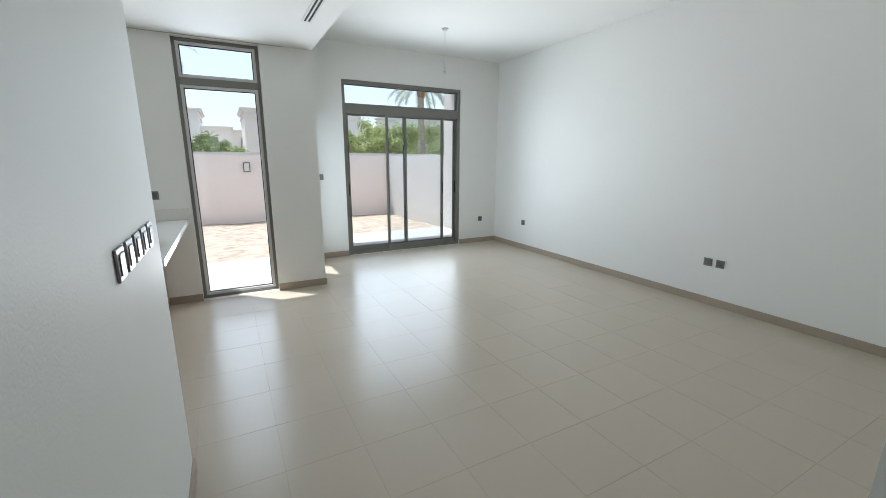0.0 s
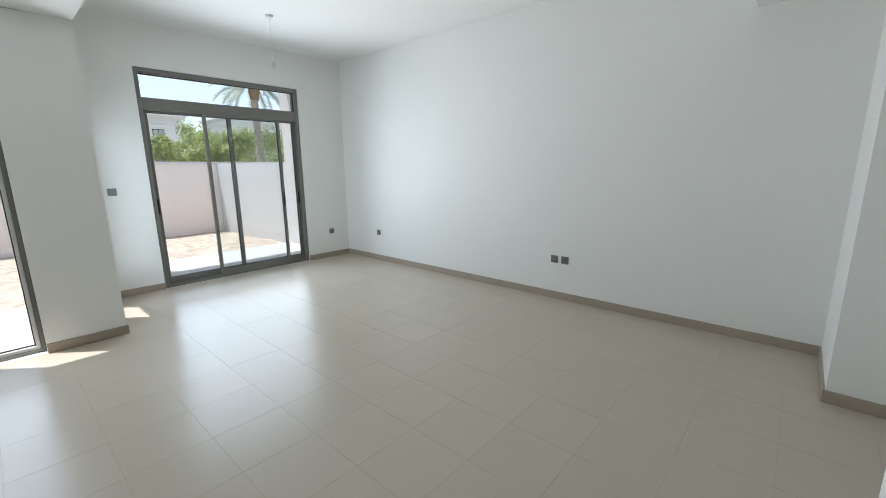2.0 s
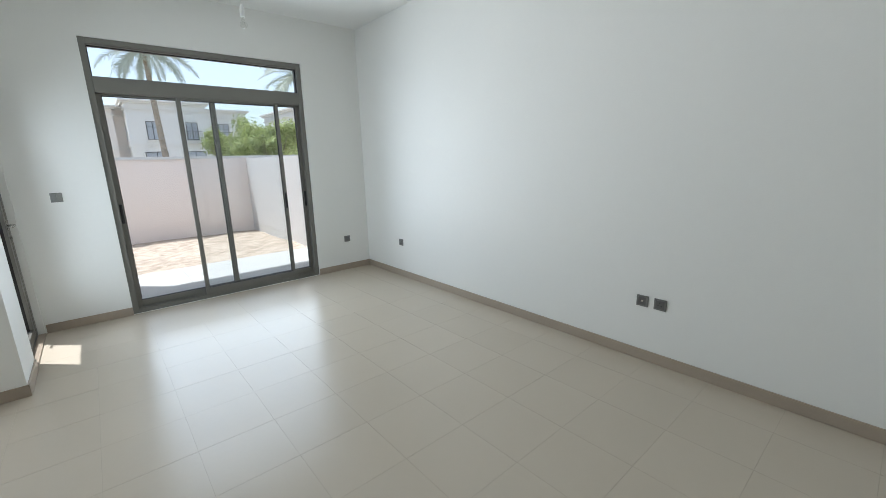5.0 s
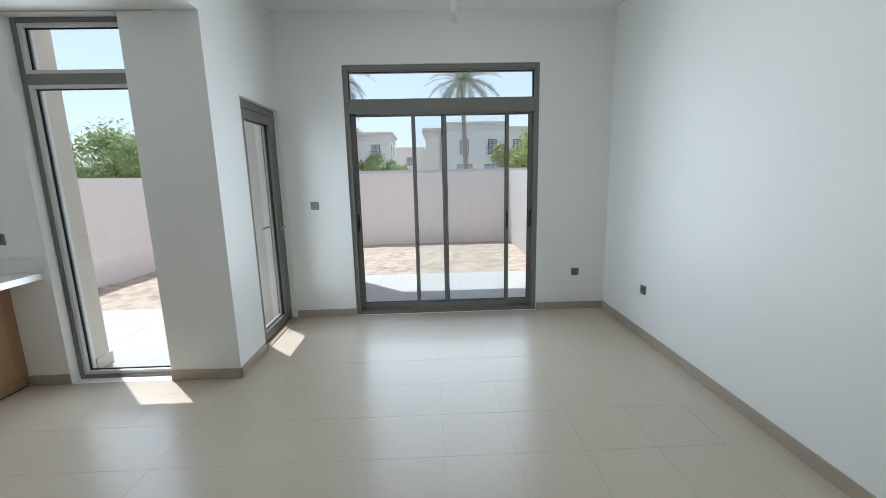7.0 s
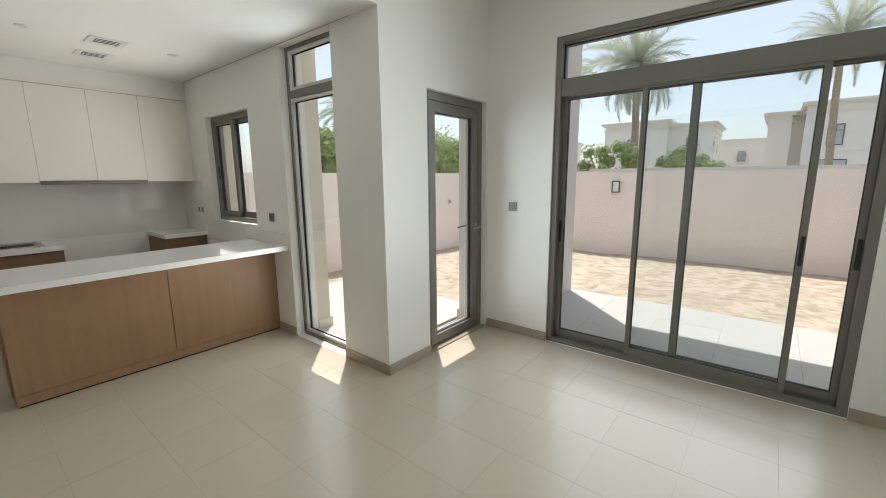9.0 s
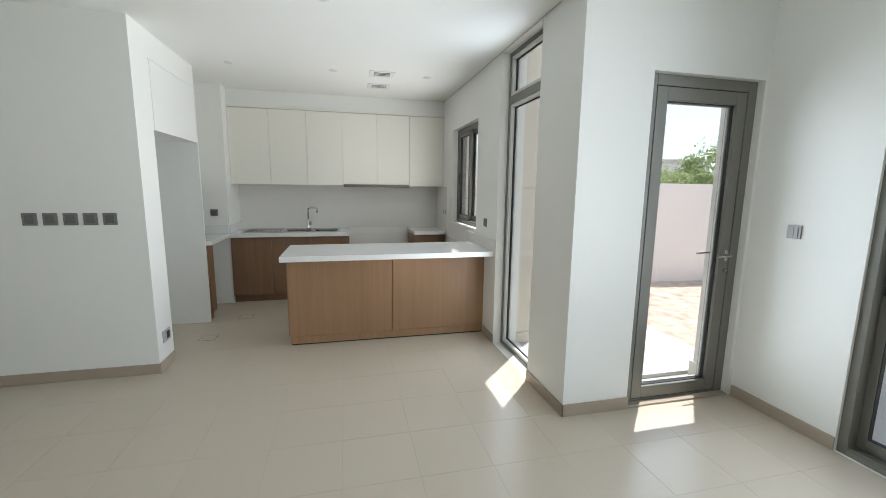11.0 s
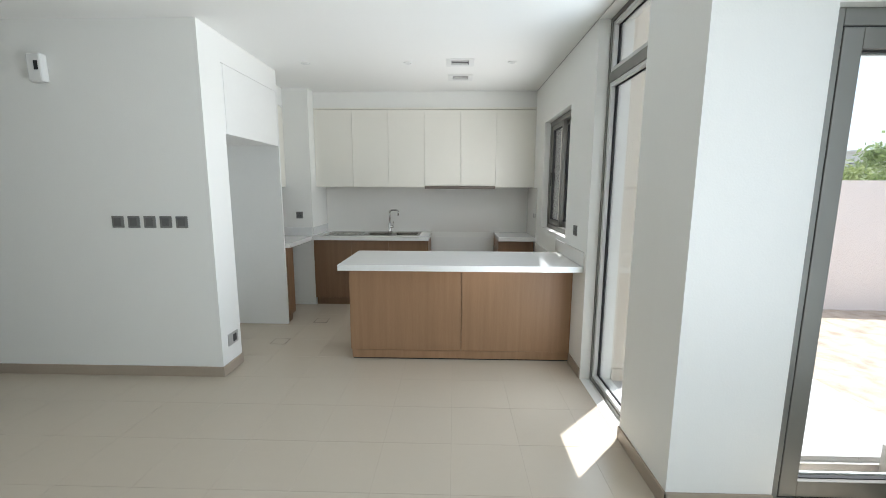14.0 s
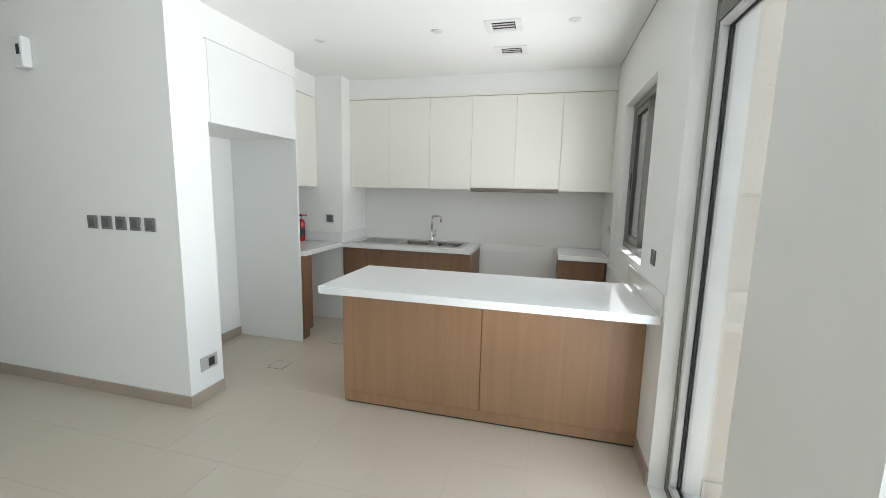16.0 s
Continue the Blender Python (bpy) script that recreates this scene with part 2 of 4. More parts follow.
def lathe(bm, profile, at=(0, 0, 0), seg=24):
    """A turned body: profile of (radius, height)."""
    rings = []
    for r, z in profile:
        rings.append([bm.verts.new((at[0] + r * math.cos(2 * math.pi * k / seg), at[1] + r * math.sin(2 * math.pi * k / seg), at[2] + z)) for k in range(seg)])
    for p, q in zip(rings, rings[1:]):
        for k in range(seg):
            bm.faces.new((p[k], p[(k + 1) % seg], q[(k + 1) % seg], q[k]))
    bm.faces.new(rings[0][::-1])
    bm.faces.new(rings[-1])
    return bm


def swept(bm, points, radius, seg=10):
    """A bent pipe through points."""
    pts = [Vector(p) for p in points]
    rings = []
    for i, p in enumerate(pts):
        d = (pts[min(i + 1, len(pts) - 1)] - pts[max(i - 1, 0)]).normalized()
        q = d.to_track_quat("Z", "Y")
        r = radius[i] if isinstance(radius, (list, tuple)) else radius
        rings.append([bm.verts.new(p + q @ Vector((r * math.cos(2 * math.pi * k / seg), r * math.sin(2 * math.pi * k / seg), 0))) for k in range(seg)])
    for p, q in zip(rings, rings[1:]):
        for k in range(seg):
            bm.faces.new((p[k], p[(k + 1) % seg], q[(k + 1) % seg], q[k]))
    bm.faces.new(rings[0][::-1])
    bm.faces.new(rings[-1])
    return bm


def mesh_of(name, bm, mat, smooth=False):
    bmesh.ops.recalc_face_normals(bm, faces=bm.faces)
    me = bpy.data.meshes.new(name)
    bm.to_mesh(me)
    bm.free()
    for m in (mat if isinstance(mat, (list, tuple)) else [mat]):
        me.materials.append(m)
    if smooth:
        me.polygons.foreach_set("use_smooth", [True] * len(me.polygons))
        me.update()
    return me


def part(name, bm, mat, parent, label="", smooth=False):
    ob = new(name, mesh_of(name, bm, mat, smooth))
    ob.parent = parent
    return tagged(ob, label)


def thing(name, label, category, at=(0, 0, 0), group="", kind="", turn=0):
    ob = new(name)
    ob.matrix_basis = pose(*at, 0, 0, turn)
    return tagged(ob, label, category, group, kind)


def solid(name, bm, mat, label, category="", kind="", group="", smooth=False):
    return tagged(new(name, mesh_of(name, bm, mat, smooth)), label, category, group, kind)


def structure(name, bm, mat, label):
    return solid(name, bm, mat, label, kind="structure")


def pierced(axis, a0, a1, u0, u1, z0, z1, holes=()):
    """A wall slab between a0 and a1 on the axis, from u0 to u1 along it, with holes (u0, u1, z0, z1) that go through."""
    us = sorted({u0, u1, *[c for h in holes for c in h[:2]]})
    zs = sorted({z0, z1, *[c for h in holes for c in h[2:]]})
    us, zs = [u for u in us if u0 <= u <= u1], [z for z in zs if z0 <= z <= z1]
    full = {}
    for i in range(len(us) - 1):
        for j in range(len(zs) - 1):
            cu, cz = (us[i] + us[i + 1]) / 2, (zs[j] + zs[j + 1]) / 2
            full[i, j] = not any(h[0] < cu < h[1] and h[2] < cz < h[3] for h in holes)
    bm = bmesh.new()
    verts = {}

    def v(a, u, z):
        key = (round(a, 5), round(u, 5), round(z, 5))
        if key not in verts:
            verts[key] = bm.verts.new((a, u, z) if axis == "x" else (u, a, z))
        return verts[key]

    for (i, j), yes in full.items():
        if not yes:
            continue
        p, q, r, s = us[i], us[i + 1], zs[j], zs[j + 1]
        for a in (a0, a1):
            bm.faces.new((v(a, p, r), v(a, q, r), v(a, q, s), v(a, p, s)))
        if not full.get((i - 1, j)):
            bm.faces.new((v(a0, p, r), v(a1, p, r), v(a1, p, s), v(a0, p, s)))
        if not full.get((i + 1, j)):
            bm.faces.new((v(a0, q, r), v(a1, q, r), v(a1, q, s), v(a0, q, s)))
        if not full.get((i, j - 1)):
            bm.faces.new((v(a0, p, r), v(a1, p, r), v(a1, q, r), v(a0, q, r)))
        if not full.get((i, j + 1)):
            bm.faces.new((v(a0, p, s), v(a1, p, s), v(a1, q, s), v(a0, q, s)))
    return bm


# ---------------------------------------------------------------- structure: plan in metres, north-east room corner at 0, 0
XE, XD, XP, XK = 0.0, -3.585, -4.87, -7.55       # faces: east wall, garden-door wall, switch wall, kitchen back wall
YN, YW, YS, YB = 0.0, -1.42, -6.90, -9.2         # faces: north wall, window wall, south wall, end of the passage
ZH, ZL = 3.265, 2.755                            # high ceiling, dropped ceiling
YC, YJ, YP = -5.67, -6.39, -4.34                 # edge of the high ceiling, pier in the corner, end of the switch wall
TOP = 3.55

structure("wall_north", pierced("y", YN, YN + 0.25, XD, XE + 0.25, -0.3, TOP, [(-2.90, -0.80, 0.0, 2.745)]), WALL, "white painted wall around the sliding garden door")
structure("wall_east", pierced("x", XE, XE + 0.25, YS - 0.25, YN, -0.3, TOP), WALL, "long plain white painted wall")
structure("wall_garden_door", pierced("x", XD - 0.265, XD, YW, YN + 0.25, -0.3, TOP, [(-0.915, -0.03, 0.0, 2.286)]), WALL, "white painted wall with the glazed garden door")
structure("wall_kitchen_window", pierced("y", YW, YW + 0.25, XK - 0.25, XD - 0.265, -0.3, TOP, [(-4.935, -4.14, 0.0, 2.745), (-6.62, -5.57, 1.085, 2.285)]), WALL, "white painted wall with tall window and kitchen window")
structure("wall_kitchen_back", pierced("x", XK - 0.25, XK, -5.3, YW, -0.3, TOP), WALL, "white painted wall behind the kitchen cabinets")
structure("wall_kitchen_south", pierced("y", -5.3, -5.07, XK, -5.16, -0.3, TOP), WALL, "white painted wall behind the fridge niche")
structure("wall_switches", boxes((-5.16, XP, YB, YP, -0.3, ZL + 0.05)), WALL, "white painted wall with a row of grey switches")
structure("wall_kitchen_pier", boxes((XK, -6.95, -5.07, -4.285, -0.3, ZL + 0.05)), WALL, "white painted pier beside the kitchen counter")
structure("wall_south", boxes((-3.40, XE, YS - 0.25, YS, -0.3, TOP)), WALL, "plain white painted wall with low sockets")
structure("wall_corner_pier", boxes((-0.85, XE, YS, YJ, -0.3, TOP)), WALL, "white painted pier in the room corner")
structure("wall_passage_end", boxes((-3.53, -3.40, YB, -6.27, -0.3, ZL + 0.05)), WALL, "white painted wall end beside the passage")
structure("wall_passage_back", boxes((-5.16, -3.40, YB - 0.2, YB, -0.3, TOP)), WALL, "white painted wall at the end of the passage")

structure("ceiling", boxes((XD, XE, YC, YN, ZH, ZH + 0.2)), CEIL, "flat white ceiling of the living area")
low = bmesh.new()
box(low, XK, XD, YB, YW, ZL, TOP)
box(low, XD, XE, YS, YC, ZL, TOP)
structure("ceiling_dropped", low, CEIL, "lower white gypsum ceiling with a straight drop edge")
structure("ceiling_shadow_gap", boxes((XK, XD - 0.3, YW - 0.006, YW - 0.0005, ZL - 0.005, ZL - 0.0005)), PAVER_BED, "thin shadow joint between ceiling and wall")
structure("roof", boxes((XK - 0.25, XE + 0.25, YB - 0.2, YW + 0.25, TOP, TOP + 0.25), (XD - 0.265, XE + 0.25, YW + 0.25, YN + 0.25, TOP, TOP + 0.25)), PLASTER_W, "flat concrete roof slab over the ground floor")
structure("upper_storey", boxes((XK - 0.25, XE + 0.25, YB - 0.2, YW + 0.25, TOP + 0.25, 6.6), (XD - 0.265, XE + 0.25, YW + 0.25, YN + 0.25, TOP + 0.25, 6.6)), PLASTER_W, "plastered outer walls of the upper storey")

structure("floor_bed", boxes((XK - 0.2, XE + 0.2, YB, YW + 0.2, -0.3, -0.0012), (XD - 0.2, XE + 0.2, YW + 0.2, YN + 0.2, -0.3, -0.0012)), GROUT, "grout bed under the floor tiles")


def skirting(x0, y0, x1, y1, side):
    """A skirting tile run along a wall; side is the way into the room."""
    t, hgt = 0.012, 0.085
    bm = bmesh.new()
    if x0 == x1:
        box(bm, x0, x0 + side * t, y0, y1, 0.001, hgt, 0.0015)
    else:
        box(bm, x0, x1, y0, y0 + side * t, 0.001, hgt, 0.0015)
    structure("baseboard", bm, SKIRT, "low beige tile skirting along the wall")


for run in ((XE, YJ, XE, -0.012, -1), (XE, YN, -0.80, YN, -1), (-2.90, YN, XD + 0.012, YN, -1), (XD, -0.915, XD, YW - 0.012, 1),
            (XD + 0.012, YW, -4.14, YW, -1), (-4.935, YW, -5.25, YW, -1), (XP, YB, XP, YP + 0.012, 1), (XP, YP, -5.16, YP, 1),
            (-0.85, YJ, -0.012, YJ, 1), (-0.85, YS + 0.012, -0.85, YJ + 0.012, -1), (-3.40, YS, -0.862, YS, 1), (-5.16, -5.07, -6.17, -5.07, 1),
            (-5.16, -5.058, -5.16, YP, -1), (-3.53, YB, -3.53, -6.27, -1), (-3.542, -6.27, -3.39, -6.27, 1), (-3.40, YS, -3.40, -6.27, 1)):
    skirting(*run)


# ---------------------------------------------------------------- glazing
def ring(bm, axis, a0, a1, u0, u1, z0, z1, w, wb=None, bevel=0.003):
    """Four bars round a rectangle, mitre-less, butted."""
    wb = w if wb is None else wb
    for s in ((u0, u0 + w, z0, z1), (u1 - w, u1, z0, z1), (u0 + w, u1 - w, z1 - w, z1), (u0 + w, u1 - w, z0, z0 + wb)):
        if axis == "y":
            box(bm, s[0], s[1], a0, a1, s[2], s[3], bevel)
        else:
            box(bm, a0, a1, s[0], s[1], s[2], s[3], bevel)
    return bm


def pane(name, parent, axis, a, u0, u1, z0, z1):
    bm = bmesh.new()
    box(bm, u0, u1, a - 0.003, a + 0.003, z0, z1) if axis == "y" else box(bm, a - 0.003, a + 0.003, u0, u1, z0, z1)
    ob = part(name, bm, GLASS, parent)
    ob.visible_shadow = False
    return ob


def gasket(parent, axis, a, u0, u1, z0, z1, w=0.012, d=0.022):
    return part("gasket", ring(bmesh.new(), axis, a - d / 2, a + d / 2, u0, u1, z0, z1, w, bevel=0), DARK, parent, "black rubber glazing gasket")


def sliding_door():
    t = thing("door_1", "grey aluminium sliding garden door with three panels and fanlight", "sliding door", (-1.85, 0.08, 0), kind="structure")
    m = Matrix.Translation((1.85, -0.08, 0))

    def put(ob):
        ob.matrix_parent_inverse = m
        return ob

    bm = ring(bmesh.new(), "y", 0.018, 0.15, -2.90, -0.80, 0.0, 2.745, 0.05, 0.035)
    box(bm, -2.85, -0.85, 0.022, 0.15, 2.255, 2.40, 0.004)
    box(bm, -2.85, -0.85, 0.03, 0.15, 2.683, 2.694, 0.0)
    put(part("door_frame", bm, ALU, t))
    put(part("track", boxes((-2.85, -0.85, 0.028, 0.034, 0.035, 0.05), (-2.85, -0.85, 0.074, 0.08, 0.035, 0.05), (-2.85, -0.85, 0.13, 0.136, 0.035, 0.05)), ALU, t))
    put(gasket(t, "y", 0.075, -2.85, -0.85, 2.40, 2.684, 0.009))
    put(pane("fanlight_pane", t, "y", 0.09, -2.848, -0.852, 2.401, 2.683))
    # each sash: ends, depth, width of its two stiles, place of the pull handle
    for u0, u1, a, w0, w1, hx in ((-2.85, -1.822, 0.105, 0.046, 0.038, -2.827), (-1.8215, -0.85, 0.105, 0.010, 0.04, -0.87), (-2.192, -1.122, 0.055, 0.039, 0.039, -1.141)):
        bm = boxes((u0, u0 + w0, a - 0.02, a + 0.02, 0.045, 2.272), (u1 - w1, u1, a - 0.02, a + 0.02, 0.045, 2.272),
                   (u0 + w0, u1 - w1, a - 0.019, a + 0.019, 2.234, 2.272), (u0 + w0, u1 - w1, a - 0.019, a + 0.019, 0.045, 0.118), bevel=0.003)
        sash = put(part("sash", bm, ALU, t))
        pane("pane", sash, "y", a, u0 + w0 - 0.008, u1 - w1 + 0.008, 0.11, 2.24)
        gasket(sash, "y", a, u0 + w0 - 0.002, u1 - w1 + 0.002, 0.116, 2.236, 0.006, 0.03)
        part("pull_handle", boxes((hx - 0.012, hx + 0.012, a - 0.032, a - 0.019, 0.97, 1.17), bevel=0.005), BLACK, sash, "black recessed pull handle")
    return t


sliding_door()


def garden_door():
    t = thing("door_2", "grey aluminium glazed garden door with lever handle, shut", "door", (XD, -0.49, 0), kind="structure")
    m = Matrix.Translation((-XD, 0.49, 0))

    def put(ob):
        ob.matrix_parent_inverse = m
        return ob

    put(part("door_frame", ring(bmesh.new(), "x", XD - 0.16, XD - 0.05, -0.915, -0.03, 0.0, 2.286, 0.07, 0.026), ALU, t))
    leaf = put(part("door_leaf", ring(bmesh.new(), "x", XD - 0.135, XD - 0.052, -0.839, -0.106, 0.032, 2.21, 0.085, 0.085), ALU, t))
    part("seal", ring(bmesh.new(), "x", XD - 0.07, XD - 0.0565, -0.845, -0.1, 0.026, 2.216, 0.006, bevel=0), DARK, leaf, "black door seal")
    pane("pane", leaf, "x", XD - 0.10, -0.76, -0.185, 0.112, 2.13)
    gasket(leaf, "x", XD - 0.085, -0.756, -0.189, 0.115, 2.127, 0.007, 0.02)
    part("glazing_spacer", ring(bmesh.new(), "x", XD - 0.12, XD - 0.105, -0.756, -0.189, 0.115, 2.127, 0.012, bevel=0), BEAD, leaf, "silver spacer bar of the double glazing")
    for s, x in ((1, XD - 0.052), (-1, XD - 0.135)):
        bm = boxes((x, x + s * 0.006, -0.147, -0.121, 1.035, 1.115), bevel=0.003)
        tube(bm, (x, -0.134, 1.075), (x + s * 0.05, -0.134, 1.075), 0.009)
        swept(bm, [(x + s * 0.05, -0.128, 1.075), (x + s * 0.053, -0.158, 1.075), (x + s * 0.05, -0.25, 1.071)], 0.008)
        part("lever_handle", bm, STEEL, leaf, "satin steel lever handle", True)
        part("key_cylinder", tube(bmesh.new(), (x, -0.136, 0.965), (x + s * 0.016, -0.136, 0.965), 0.011), STEEL, leaf, "steel key cylinder")
    structure("door_threshold", boxes((XD - 0.05, XD + 0.006, -0.914, -0.031, 0.0005, 0.014), bevel=0.003), SKIRT, "pale stone strip under the garden door")
    return t


garden_door()


def tall_window():
    t = thing("window_1", "tall grey aluminium fixed window reaching the floor", "window", (-4.465, YW + 0.12, 0), kind="structure")
    m = Matrix.Translation((4.465, -YW - 0.12, 0))

    def put(ob):
        ob.matrix_parent_inverse = m
        return ob

    a0, a1 = YW + 0.08, YW + 0.16
    bm = ring(bmesh.new(), "y", a0, a1, -4.935, -4.14, 0.0, 2.745, 0.032, 0.032)
    box(bm, -4.903, -4.172, a0 + 0.002, a1, 2.298, 2.37, 0.003)
    put(part("window_frame", bm, ALU, t))
    for z0, z1 in ((0.032, 2.298), (2.37, 2.713)):
        # bead lighter than the frame: the lit inner face is put into its colour
        put(part("glazing_bead", ring(bmesh.new(), "y", a0 + 0.008, a0 + 0.04, -4.903, -4.172, z0, z1, 0.027), BEAD, t, "glazing bead in a pale tone for the light on it"))
        put(gasket(t, "y", a0 + 0.045, -4.878, -4.197, z0 + 0.025, z1 - 0.025, 0.010, 0.010))
        put(pane("pane", t, "y", a0 + 0.055, -4.89, -4.185, z0, z1))
        put(part("spacer", ring(bmesh.new(), "y", a0 + 0.059, a0 + 0.072, -4.89, -4.185, z0, z1, 0.022, bevel=0), BEAD, t, "silver spacer bar of the double glazing"))
    return t


tall_window()


def kitchen_window():
    t = thing("window_2", "small grey aluminium sliding window above the kitchen worktop", "window", (-6.095, YW + 0.18, 1.06), kind="structure")
    m = Matrix.Translation((6.095, -YW - 0.18, -1.06))

    def put(ob):
        ob.matrix_parent_inverse = m
        return ob

    a = YW + 0.065
    put(part("window_frame", ring(bmesh.new(), "y", a, a + 0.11, -6.62, -5.57, 1.085, 2.285, 0.052, 0.05), ALU, t))
    for u0, u1, y in ((-6.568, -6.105, a + 0.03), (-6.165, -5.622, a + 0.075)):
        sash = put(part("sash", ring(bmesh.new(), "y", y - 0.018, y + 0.018, u0, u1, 1.135, 2.233, 0.046, 0.055), ALU, t))
        pane("pane", sash, "y", y, u0 + 0.04, u1 - 0.04, 1.18, 2.19)
        gasket(sash, "y", y, u0 + 0.044, u1 - 0.044, 1.188, 2.189, 0.008, 0.03)
    put(part("latch", boxes((-6.556, -6.534, a + 0.003, a + 0.013, 1.57, 1.72), bevel=0.004), BLACK, t, "black sash latch"))
    return t


kitchen_window()


# ---------------------------------------------------------------- kitchen
def cabinet(name, label, at, width, depth, height, mat, doors, face, group="", plinth=0.0, gap=0.0022):
    """A carcase with door fronts. face: the way it looks: +x or +y. at: the back lower corner with least coordinates along the run."""
    x, y, z = at
    t = thing(name, label, "cabinet", at, group)
    th = 0.02

    def b(u0, u1, d0, d1, z0, z1, bevel=0.0012):
        # u along the run, d out from the wall
        return boxes((d0, d1, u0, u1, z0, z1), bevel=bevel) if face == "x" else boxes((u0, u1, d0, d1, z0, z1), bevel=bevel)

    part("body", b(0.0, width, 0.0, depth - th, plinth, height), mat[0], t)
    if plinth:
        part("plinth", b(0.002, width - 0.002, 0.01, depth - 0.055, 0.0, plinth), mat[1], t, "recessed kick board")
    u = 0.0
    for w in doors:
        part("door", b(u + gap / 2, u + w - gap / 2, depth - th + 0.001, depth, plinth + 0.003, height - 0.003, 0.0018), mat[1], t)
        u += w
    return t


# wall cabinets over the sink, six equal fronts
edges_y = [-4.283, -3.79, -3.32, -2.85, -2.385, -1.925, -1.44]
for a, b_ in zip(edges_y, edges_y[1:]):
    over_hood = -2.9 < a < -2.0
    cabinet("wall_cabinet", "cream lacquered wall cabinet with one plain handleless door", (XK, a, 1.57 if over_hood else 1.55), b_ - a, 0.41, 0.96 if over_hood else 0.98, (CREAM, CREAM), [b_ - a], "x", "wall cabinets over the worktop")
structure("trim_wall_cabinets", boxes((XK, XK + 0.42, -4.283, YW, 2.531, 2.553), bevel=0.002), CREAM, "cream cornice strip on the wall cabinets")
structure("bulkhead_kitchen", boxes((XK, XK + 0.40, -4.284, YW - 0.001, 2.554, ZL - 0.001)), WALL, "white boxed panel above the wall cabinets")
structure("trim_filler", boxes((XK, XK + 0.405, -1.439, YW - 0.001, 1.55, 2.53)), CREAM, "cream filler strip beside the wall cabinets")
hood = thing("cooker_hood", "slim built-in steel cooker hood under the wall cabinets", "cooker hood", (XK, -2.387, 1.53))
part("body", boxes((0.0, 0.40, -0.455, 0.455, 0.006, 0.039)), STEEL, hood)
part("pull_out_front", boxes((0.40, 0.418, -0.46, 0.46, 0.0, 0.036), bevel=0.003), HOOD, hood, "brushed steel front rail")

# recess cabinets beside the fridge niche
cabinet("wall_cabinet", "cream lacquered wall cabinet beside the fridge housing", (-6.95, -5.069, 1.55), 0.755, 0.46, 0.98, (CREAM, CREAM), [0.755], "y")
structure("bulkhead_recess", boxes((-6.949, -6.197, -5.069, -4.605, 2.531, ZL - 0.001)), WALL, "white boxed panel above the recess cabinet")

# fridge housing: tall side panel, cabinet above, white box over it
housing = thing("fridge_housing", "white tall fridge housing with an empty niche", "cabinet", (-5.162, -5.069, 0))
part("side_panel", boxes((-1.033, -1.008, 0.0, 0.729, 0.0, 2.53), bevel=0.002), WHITE, housing)
part("top_cabinet", boxes((-1.007, -0.001, 0.0, 0.705, 1.985, 2.53)), WHITE, housing)
part("top_door", boxes((-1.006, -0.0255, 0.706, 0.727, 1.977, 2.5325), bevel=0.002), WHITE, housing, "plain cream lift-up door")
part("filler", boxes((-0.024, -0.001, 0.0, 0.724, 1.977, 2.53)), WHITE, housing)
structure("bulkhead_fridge", boxes((-6.195, -5.161, -5.069, YP - 0.004, 2.536, ZL - 0.001)), WALL, "white boxed panel above the fridge housing")

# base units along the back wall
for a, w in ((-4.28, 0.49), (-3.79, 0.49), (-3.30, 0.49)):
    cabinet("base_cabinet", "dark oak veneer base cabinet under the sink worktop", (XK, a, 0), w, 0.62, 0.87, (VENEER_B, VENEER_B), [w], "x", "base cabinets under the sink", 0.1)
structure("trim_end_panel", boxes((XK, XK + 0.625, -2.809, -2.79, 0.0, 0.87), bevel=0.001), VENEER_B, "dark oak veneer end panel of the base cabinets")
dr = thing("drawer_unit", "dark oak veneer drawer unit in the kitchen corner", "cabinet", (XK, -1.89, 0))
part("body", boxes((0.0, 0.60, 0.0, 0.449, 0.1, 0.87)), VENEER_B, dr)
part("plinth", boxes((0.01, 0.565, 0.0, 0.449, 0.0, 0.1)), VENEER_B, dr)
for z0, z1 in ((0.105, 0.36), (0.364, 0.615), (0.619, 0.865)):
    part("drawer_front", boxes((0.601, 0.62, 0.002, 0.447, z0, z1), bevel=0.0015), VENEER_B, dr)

# worktops
wt = bmesh.new()
SX0, SX1, SY0, SY1 = XK + 0.115, XK + 0.545, -4.16, -2.93          # sink cut-out
for s in ((XK, XK + 0.655, -4.283, SY0), (XK, XK + 0.655, SY1, -2.783), (XK, SX0, SY0, SY1), (SX1, XK + 0.655, SY0, SY1)):
    box(wt, *s, 0.872, 0.922)
solid("worktop", wt, QUARTZ, "white quartz worktop with a steel sink set in", "worktop")
solid("worktop", boxes((XK, XK + 0.655, -1.893, YW - 0.001, 0.872, 0.922), bevel=0.002), QUARTZ, "short white quartz worktop in the window corner", "worktop")
solid("worktop", boxes((-6.949, -6.196, -5.069, -4.286, 0.872, 0.922), bevel=0.002), QUARTZ, "white quartz worktop over an empty appliance space", "worktop")
solid("upstand", boxes((XK, -6.951, -4.284, -4.272, 0.923, 1.03), bevel=0.002), QUARTZ, "white quartz upstand at the pier", "upstand")
solid("upstand", boxes((-6.949, -6.938, -5.06, -4.30, 0.923, 1.03), bevel=0.002), QUARTZ, "white quartz upstand on the pier side", "upstand")
solid("upstand", boxes((-6.90, -5.92, YW - 0.013, YW - 0.001, 0.60, 0.86)), WHITE, "pale service panel under the kitchen window", "panel")
